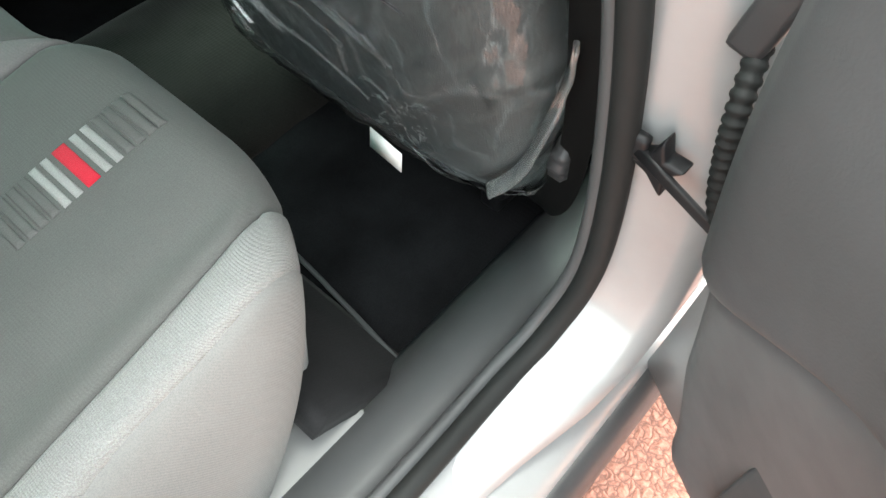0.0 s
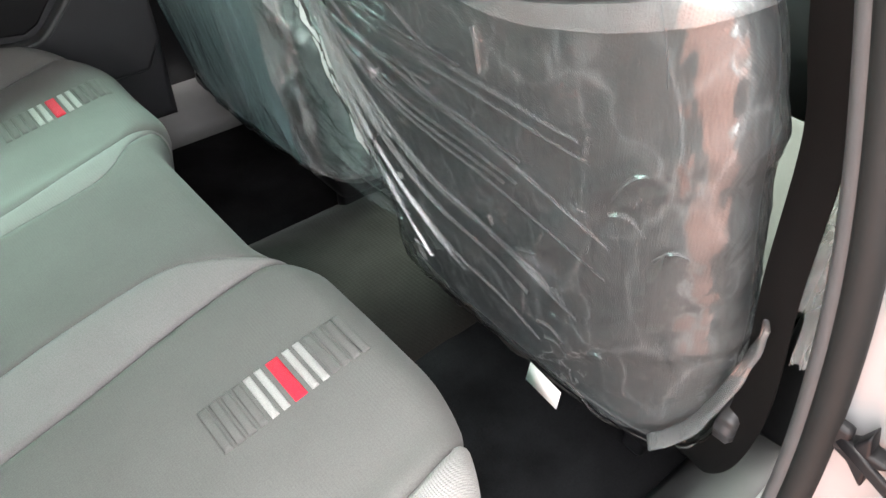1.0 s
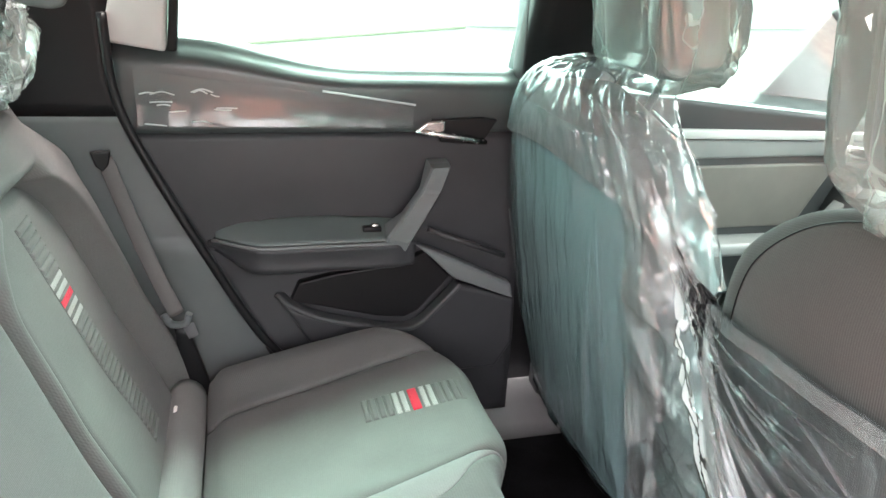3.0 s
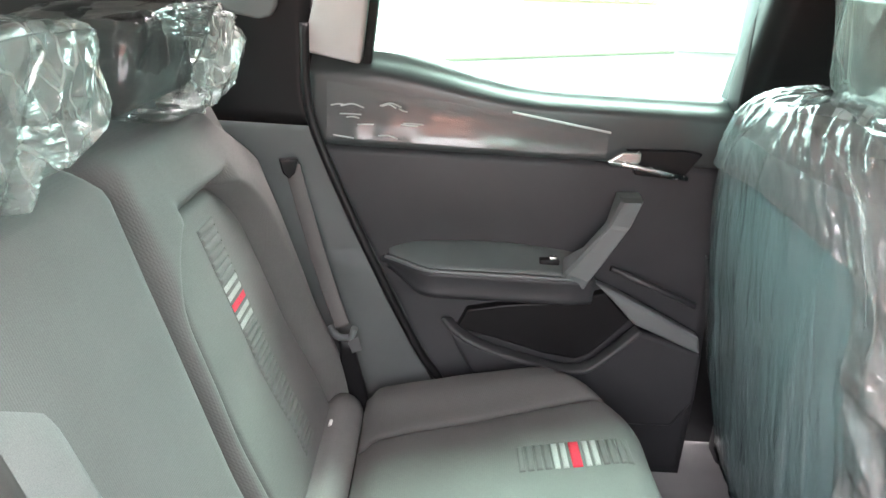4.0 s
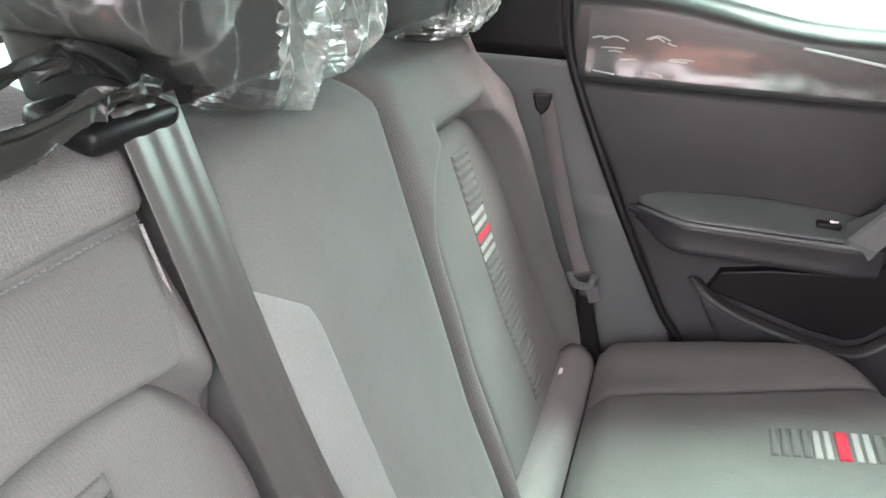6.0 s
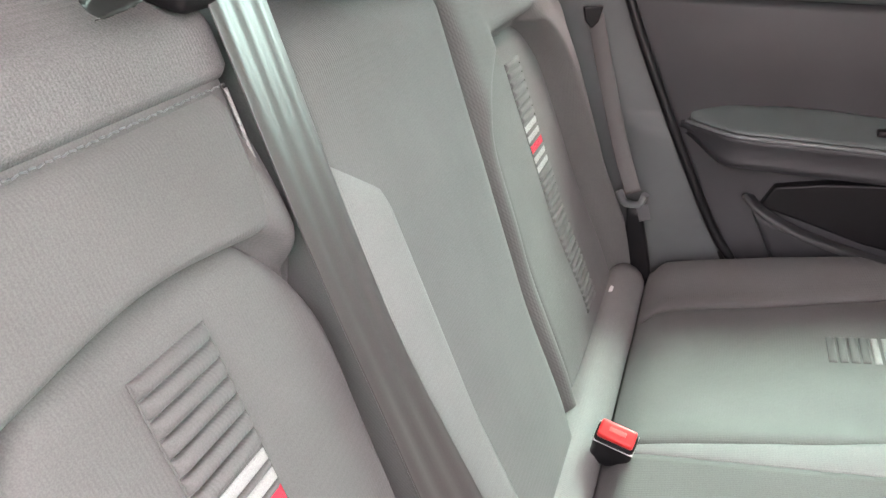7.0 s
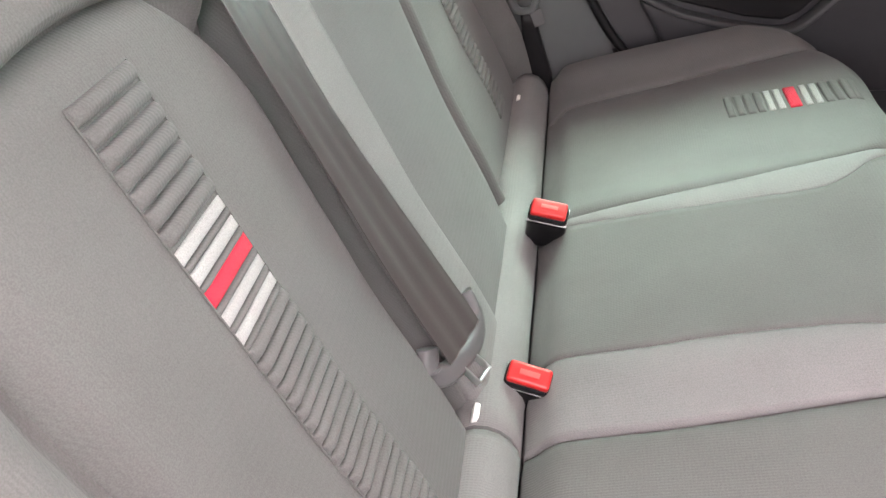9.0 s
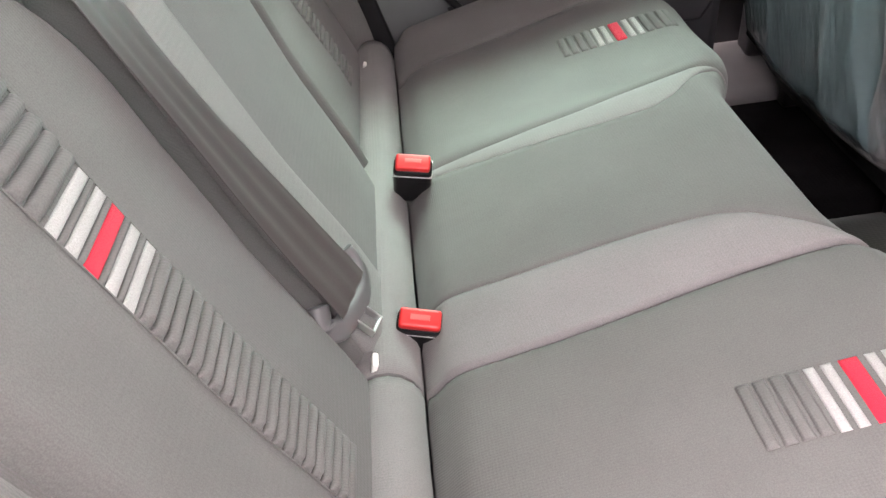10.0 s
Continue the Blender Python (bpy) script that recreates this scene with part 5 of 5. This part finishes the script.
part("door_seal", sweep(line, circle(0.008, 10), (0, 1, 0)), M_BLACK, shell, "black rubber door seal")

# ---- left front door ----
fdoor = thing("front_door", (1.2, 0.66, 0.40), "closed front door with grey trim and pale handle bar", "car door")
part("trim_panel", slab([(0.78, 0.45), (1.75, 0.45), (1.75, 1.02), (0.78, 1.08)], xz(0.64), 0.06, 0.012), M_TRIM, fdoor)
part("upper_trim", slab([(0.78, 1.08), (1.75, 1.0), (1.75, 1.06), (0.78, 1.15)], xz(0.645), 0.06, 0.014, 3), M_TRIM, fdoor)
part("trim_strip", slab([(0.80, 1.052), (1.75, 1.034), (1.75, 1.052), (0.80, 1.072)], xz(0.628), 0.02, 0.005), M_LIGHTTRIM, fdoor, "pale silver trim strip")
part("lower_strip", slab([(0.80, 1.000), (1.75, 1.008), (1.75, 1.032), (0.80, 1.050)], xz(0.634), 0.02, 0.006), M_WEDGE, fdoor, "grey band below the silver strip")
part("latch_handle", slab([(1.385, 1.018), (1.42, 1.034), (1.47, 1.030), (1.56, 1.010), (1.56, 0.998), (1.46, 1.006)], xz(0.612), 0.016, 0.004), M_CHROME, fdoor, "bright chrome latch handle")
part("door_card", slab([(0.80, 0.845), (1.36, 0.845), (1.44, 0.99), (0.80, 0.985)], xz(0.632), 0.02, 0.006), M_DOORCARD, fdoor, "warm grey padded panel")
part("pull_handle", slab([(1.355, 0.832), (1.385, 0.84), (1.468, 0.945), (1.500, 0.972), (1.545, 0.972), (1.50, 0.935), (1.42, 0.825)], xz(0.580), 0.04, 0.010, 3), M_WEDGE, fdoor, "slanted grey pull handle")
part("armrest", slab([(0.95, 0.80), (1.42, 0.80), (1.42, 0.826), (0.95, 0.830)], xz(0.575), 0.07, 0.010, 3), M_WEDGE, fdoor, "grey armrest")
part("window", sheet(lambda u, v: (lerp(0.80, 1.62 - 0.35 * v, u), 0.70 - 0.10 * v, lerp(1.12 - 0.06 * u, 1.50 - 0.06 * u, v)), 4, 4), M_GLASS, fdoor, "green-tinted window glass")
part("outer_skin", slab([(0.74, 0.40), (1.80, 0.40), (1.80, 1.05), (0.74, 1.14)], xz(0.80), 0.02, 0.01), M_PAINT, fdoor)
mir = thing("door_mirror", (1.80, 0.95, 1.08), "white door mirror with a bright glass", "car mirror")
part("housing", block((0.12, 0.21, 0.135), pose(1.800, 0.960, 1.150, 0, 0, 8), 0.045, 4), M_PAINT, mir)
part("rim", block((0.010, 0.190, 0.118), pose(1.742, 0.955, 1.150, 0, 0, 8), 0.003), M_BLACK, mir, "black mirror rim")
part("mirror_glass", block((0.006, 0.172, 0.100), pose(1.738, 0.955, 1.150, 0, 0, 8), 0.002), M_CHROME, mir, "reflecting mirror glass")
part("foot", block((0.05, 0.16, 0.04), pose(1.80, 0.86, 1.09), 0.012, 3), M_BLACK, mir, "black mirror foot")

# ---- right rear door, standing open ----
HINGE = pose(0.80, -0.86, 0.0, 0, 0, OPEN)
odoor = thing("rear_door", (0.80, -0.86, 0.40), "open rear door showing its dark inner trim", "car door", "rear doors")


def door_in(z):
    """How far the trim stands in from the hinge line at a height."""
    return 0.082 + 0.078 * step(0.42, 1.0, z)


def crease(d):
    """The slanting line between upper panel and lower trim."""
    return 0.765 + 0.10 * step(0.08, 0.27, d) + 0.02 * step(0.2, 0.6, d)


def door_far(z):
    return 0.86 - 0.55 * max(0.98 - z, 0)


def open_trim(lo, hi, d0, proud, grow=0.0):
    def f(u, v):
        d = lerp(d0, 0.84, u)
        a, b = (lo(d) if callable(lo) else lo), (hi(d) if callable(hi) else hi)
        z = lerp(a, b, v)
        d = lerp(d0 + 0.03 * (1 - step(0.42, 0.60, z)), door_far(z) - 0.02, u)
        return HINGE @ Vector((-d, door_in(z) + proud - 0.010 * (bell(u, 0.02) + bell(1 - u, 0.02)) - 0.006 * (bell(v, 0.03) + bell(1 - v, 0.03)) + grow * math.sin(math.pi * v), z))
    return sheet(f, 50, 40, lambda p: p + HINGE.to_3x3() @ Vector((0, -0.05, 0)))


part("trim_panel", open_trim(crease, 1.06, 0.080, 0.012), M_OPEN, odoor)
part("lower_trim", open_trim(0.42, crease, 0.085, 0.0), M_OPEN2, odoor)
part("upper_trim", open_trim(1.064, 1.16, 0.080, 0.014, 0.008), M_OPEN2, odoor)
part("outer_skin", sheet(lambda u, v: HINGE @ Vector((-lerp(0.01, door_far(lerp(0.40, 1.15, v)), u), -0.03 * math.sin(math.pi * v), lerp(0.40, 1.15, v))), 12, 12,
                         lambda p: p + HINGE.to_3x3() @ Vector((0, 0.045, 0))), M_PAINT, odoor)


def on_door(outline, proud, depth, bevel, segs=2):
    """A piece laid on the open door's trim: outline in distance from the hinge and height."""
    zc = sum(z for _, z in outline) / len(outline)
    return slab([(-x, z) for x, z in outline], HINGE @ xz(door_in(zc) + proud, -1), depth, bevel, segs)


part("armrest", on_door([(0.36, 0.80), (0.66, 0.79), (0.70, 0.87), (0.42, 0.89), (0.30, 0.99), (0.25, 0.98)], 0.06, 0.07, 0.018, 3), M_TRIM, odoor)
part("speaker_grille", on_door([(0.20, 0.50), (0.33, 0.48), (0.36, 0.60), (0.30, 0.67), (0.20, 0.66)], 0.012, 0.02, 0.006, 3), M_TRIM, odoor, "darker speaker grille")
part("pocket", on_door([(0.38, 0.54), (0.55, 0.58), (0.62, 0.70), (0.40, 0.70)], 0.014, 0.02, 0.006), M_BLACK, odoor, "dark map pocket")
part("window", slab([(-x, z) for x, z in ((0.08, 1.14), (0.82, 1.15), (0.74, 1.50), (0.12, 1.50))], HINGE @ xz(0.07, -1), 0.005, 0.0), M_GLASS, odoor, "green-tinted window glass")

# check strap and cable sleeve between pillar and open door
strap = thing("door_check_strap", (0.69, -0.77, 0.80), "black door check strap on the white pillar", "door strap")
part("bracket", block((0.012, 0.024, 0.026), pose(0.693, -0.763, 0.790, 0, 0, 0), 0.005), M_BLACK, strap)
part("star_buffer", slab([(0.0, 0.030), (0.008, 0.008), (0.026, -0.004), (0.006, -0.010), (-0.012, -0.028), (-0.010, -0.004), (-0.024, 0.010), (-0.006, 0.010)],
                         pose(0.688, -0.786, 0.782, 0, 0, 0) @ Matrix(((0, 0, 1, 0), (1, 0, 0, 0), (0, 1, 0, 0), (0, 0, 0, 1))), 0.018, 0.003), M_BLACK, strap)
part("arm", sweep([Vector((0.69, -0.768, 0.789)), Vector((0.688, -0.794, 0.780)), Vector((0.688, -0.845, 0.758)), Vector((0.69, -0.90, 0.738))], rounded(0.006, 0.012, 0.0025), (1, 0, 0)), M_BLACK, strap)
SL = smooth_line([(0.700, -0.816, 0.925), (0.676, -0.826, 0.885), (0.670, -0.834, 0.845), (0.670, -0.846, 0.80), (0.677, -0.868, 0.76)], 20)
sleeve = thing("cable_sleeve", (0.67, -0.83, 0.81), "black corrugated cable sleeve between pillar and door", "cable")
rings = []
for k, p in enumerate(SL):
    d = (SL[min(k + 1, len(SL) - 1)] - SL[max(k - 1, 0)]).normalized()
    a1 = d.cross(Vector((1, 0, 0))).normalized()
    a2 = d.cross(a1)
    r = 0.0072 + 0.0016 * (k % 4 < 2)
    rings.append([p + (a1 * math.cos(2 * math.pi * j / 12) + a2 * math.sin(2 * math.pi * j / 12)) * r for j in range(12)])
part("tube", loft(rings), M_RUBBER, sleeve)
part("plug", block((0.03, 0.026, 0.06), pose(0.700, -0.816, 0.940, 12, 0, 0), 0.005), M_TRIM, sleeve, "grey plastic plug")

# ---- right front door and the belt on the centre pillar ----
rfd = thing("front_door", (1.2, -0.66, 0.40), "closed front passenger door with dark trim", "car door")
part("trim_panel", slab([(0.93, 0.45), (1.75, 0.45), (1.75, 1.02), (0.93, 1.06)], xz(-0.64, -1), 0.06, 0.012), M_BLACK, rfd)
part("upper_trim", slab([(0.93, 1.06), (1.75, 1.0), (1.75, 1.07), (0.93, 1.15)], xz(-0.635, -1), 0.06, 0.014, 3), M_BLACK, rfd)
part("trim_strip", slab([(0.90, 1.13), (1.45, 1.085), (1.45, 1.10), (0.90, 1.148)], xz(-0.630, -1), 0.02, 0.004), M_LIGHTTRIM, rfd, "pale trim strip")
part("latch_handle", block((0.10, 0.02, 0.02), pose(1.30, -0.62, 1.01, 0, 4, 0), 0.006), M_CHROME, rfd)
part("window", sheet(lambda u, v: (lerp(0.88, 1.62 - 0.35 * v, u), -0.70 + 0.10 * v, lerp(1.12 - 0.06 * u, 1.50 - 0.06 * u, v)), 4, 4), M_GLASS, rfd, "green-tinted window glass")
part("outer_skin", slab([(0.82, 0.40), (1.80, 0.40), (1.80, 1.05), (0.82, 1.14)], xz(-0.80, -1), 0.02, 0.01), M_PAINT, rfd)

fb = thing("seat_belt", (0.78, -0.66, 0.50), "black front seat belt hanging down the centre pillar", "seat belt", "seat belts")
part("webbing", webbing([(0.70, -0.60, 1.24), (0.735, -0.630, 1.07), (0.755, -0.648, 0.978), (0.765, -0.659, 0.83), (0.772, -0.676, 0.68), (0.782, -0.668, 0.57), (0.80, -0.640, 0.50), (0.82, -0.60, 0.47)], 0.040, (0.15, 1, 0)), M_DARKBELT, fb)
part("upper_guide", block((0.035, 0.02, 0.06), pose(0.695, -0.60, 1.25, 0, 10, 0), 0.008), M_BLACK, fb)

# ---- belts and buckles ----
mb = thing("seat_belt", (-0.15, -0.18, 1.17), "dark middle seat belt hanging over the backrest", "seat belt", "seat belts")
def mid_side(p):
    return Vector((0.45 * step(0.95, 0.70, p.z), 1, 0))


mid_pts = [(back_x(z) + lerp(0.022, 0.014, step(0.7, 1.1, z)), lerp(-0.190, -0.207, step(0.70, 1.0, z)), z) for z in (1.20, 1.15, 1.05, 0.95, 0.85, 0.77, 0.72, 0.70)]
ribs = [(0.028 * math.cos(a), (0.0012 + 0.00060 * math.cos(3 * math.pi * math.cos(a))) * math.copysign(1, math.sin(a)) if abs(math.cos(a)) < 0.999 else 0.0) for a in [2 * math.pi * k / 48 for k in range(48)]]
part("webbing", sweep(smooth_line(mid_pts, 12), ribs, mid_side), M_BELT, mb)
part("guide", block((0.05, 0.075, 0.016), pose(-0.172, -0.222, 1.192, 0, 15, 0), 0.006), M_BLACK, mb, "black belt guide")
part("guide_strap", crumple([(-0.150, -0.200, 1.205), (-0.142, -0.235, 1.213), (-0.140, -0.27, 1.212), (-0.145, -0.33, 1.198)], 0.018, (0.4, 0, 1), 0.005, 4.0, 80, 24, 1.2, 20), M_STRAP, mb, "crumpled black strap over the guide")
part("guide_strap", crumple([(-0.165, -0.205, 1.216), (-0.160, -0.24, 1.230), (-0.158, -0.28, 1.231), (-0.165, -0.34, 1.215)], 0.016, (0.5, 0, 1), 0.005, 4.6, 80, 24, 1.2, 20), M_STRAP, mb, "crumpled black strap over the guide")
tm = part("tongue", sweep(smooth_line([(0.017, -0.126, 0.706), (0.027, -0.136, 0.688), (0.029, -0.158, 0.677), (0.021, -0.186, 0.677), (0.010, -0.215, 0.684), (-0.002, -0.225, 0.697), (-0.004, -0.214, 0.714)], 8), rounded(0.022, 0.014, 0.005), (-0.3, 0, 1)), M_TONGUE, mb, "grey plastic tongue housing")
BL = [(0.024, -0.176, 0.677), (0.043, -0.176, 0.653), (0.036, -0.199, 0.656), (0.022, -0.198, 0.675)]
part("tongue_blade", sweep([Vector(a).lerp(Vector(b), k / 4) for a, b in zip(BL, BL[1:] + BL[:1]) for k in range(4)], rounded(0.007, 0.003, 0.001), (0.75, 0, 1), closed=True), M_STEEL, tm, "steel tongue blade")
part("stop_button", block((0.006, 0.007, 0.007), pose(0.018, -0.176, 0.692), 0.002), M_PAPER, mb, "small white stop button")

lb = thing("seat_belt", (0.05, 0.56, 0.60), "dark outer seat belt drawn down to its stalk", "seat belt", "seat belts")
part("webbing", webbing([(-0.062, 0.605, 1.03), (-0.030, 0.588, 0.93), (0.006, 0.566, 0.83), (0.036, 0.548, 0.762)], 0.026, (1, 0.1, 0)), M_BELTFAR, lb)
part("guide", slab([(-0.016, 0.012), (0.016, 0.012), (0.010, -0.012), (0.0, -0.022), (-0.010, -0.012)], Matrix.Translation((-0.066, 0.592, 1.035)) @ pose(0, 0, 0, 90, 0, 20), 0.012, 0.003, 2), M_BLACK, lb)
tg = part("tongue", sweep(smooth_line([(0.010, 0.572, 0.752), (0.024, 0.560, 0.738), (0.048, 0.548, 0.744), (0.056, 0.545, 0.764)], 6), rounded(0.011, 0.013, 0.004), (0, 0, 1)), M_TRIM2, lb, "grey plastic tongue housing")
part("tongue_blade", slab([(-0.010, 0.0), (0.010, 0.0), (0.009, -0.028), (-0.009, -0.028)], Matrix.Translation((0.052, 0.548, 0.742)) @ pose(0, 0, 0, 90, -18, 15), 0.002, 0.0005), M_TONGUE, tg, "steel tongue blade")
part("stalk", loft([[Vector((lerp(0.040, 0.057, k / 8) + a, 0.560 + 0.006 * (k / 8) + b, lerp(0.735, 0.585, k / 8))) for a, b in rounded(lerp(0.026, 0.058, step(0, 1, k / 8)), 0.016, 0.006)] for k in range(9)]), M_BLACK, lb, "black anchor sleeve")


def buckle(at, wide, top, label):
    """A buckle whose button faces along top, its broad side along wide; at is the button's middle."""
    z = Vector(top).normalized()
    y = Vector(wide)
    y = (y - z * y.dot(z)).normalized()
    m = Matrix.Translation(at) @ Matrix((y.cross(z), y, z)).transposed().to_4x4()
    b = thing("belt_buckle", at, label, "belt buckle", "belt buckles")
    part("housing", block((0.026, 0.048, 0.070), m @ pose(0, 0, -0.037), 0.007, 3), M_BLACK, b)
    part("rim", block((0.0266, 0.0486, 0.002), m @ pose(0, 0, -0.012), 0.0005), M_STEEL, b, "thin bright rim")
    part("button", block((0.022, 0.043, 0.010), m, 0.004, 3), M_BUCKRED, b, "red release button")
    part("button_mark", block((0.006, 0.020, 0.001), m @ pose(0, 0, 0.0052), 0.0003), M_BUCKPALE, b, "pale raised mark")
    return b


buckle((0.092, 0.072, 0.668), (0.95, -0.13, -0.10), (0.10, -0.38, 0.90), "black belt buckle with a red button, upright between the seats")
buckle((0.081, -0.164, 0.632), (0.95, -0.17, -0.12), (0.12, -0.32, 0.92), "black belt buckle with a red button, sunk in the cushion")

for yy, lab in ((0.454, "small white child-seat anchor tag by the far cushion"), (-0.216, "small white child-seat anchor tag in the seat gap")):
    t = part("anchor_tag", block((0.006, 0.017, 0.012), pose(0.034 if yy < 0 else 0.028, yy, 0.634 if yy < 0 else 0.626, 0, 20, 0), 0.002), M_PAPER)
    tagged(t, lab, "tag", "anchor tags")


# the roll of cloth between cushion and backrest
def roll_ring(y):
    k = 1 + 0.03 * noise.noise(Vector((y * 9, 0, 0)))
    return [Vector((0.040 + 0.036 * k * math.cos(a), y, 0.588 + 0.044 * k * math.sin(a))) for a in [2 * math.pi * j / 18 for j in range(18)]]


for y0, y1 in ((-0.585, -0.232), (-0.228, 0.545)):
    part("seat_gap_roll", loft([roll_ring(lerp(y0, y1, k / 30)) for k in range(31)]), M_SIDE, bench, "padded roll behind the cushion")

# paper tag under the passenger seat
pt = part("paper_tag", slab([(0, 0), (0.06, 0.0), (0.062, 0.036), (0.004, 0.038)], Matrix.Translation((0.718, -0.424, 0.512)) @ pose(0, 0, 0, 90, 0, -95), 0.001, 0.0), M_PAPER)
tagged(pt, "white paper tag hanging below the passenger seat", "tag")
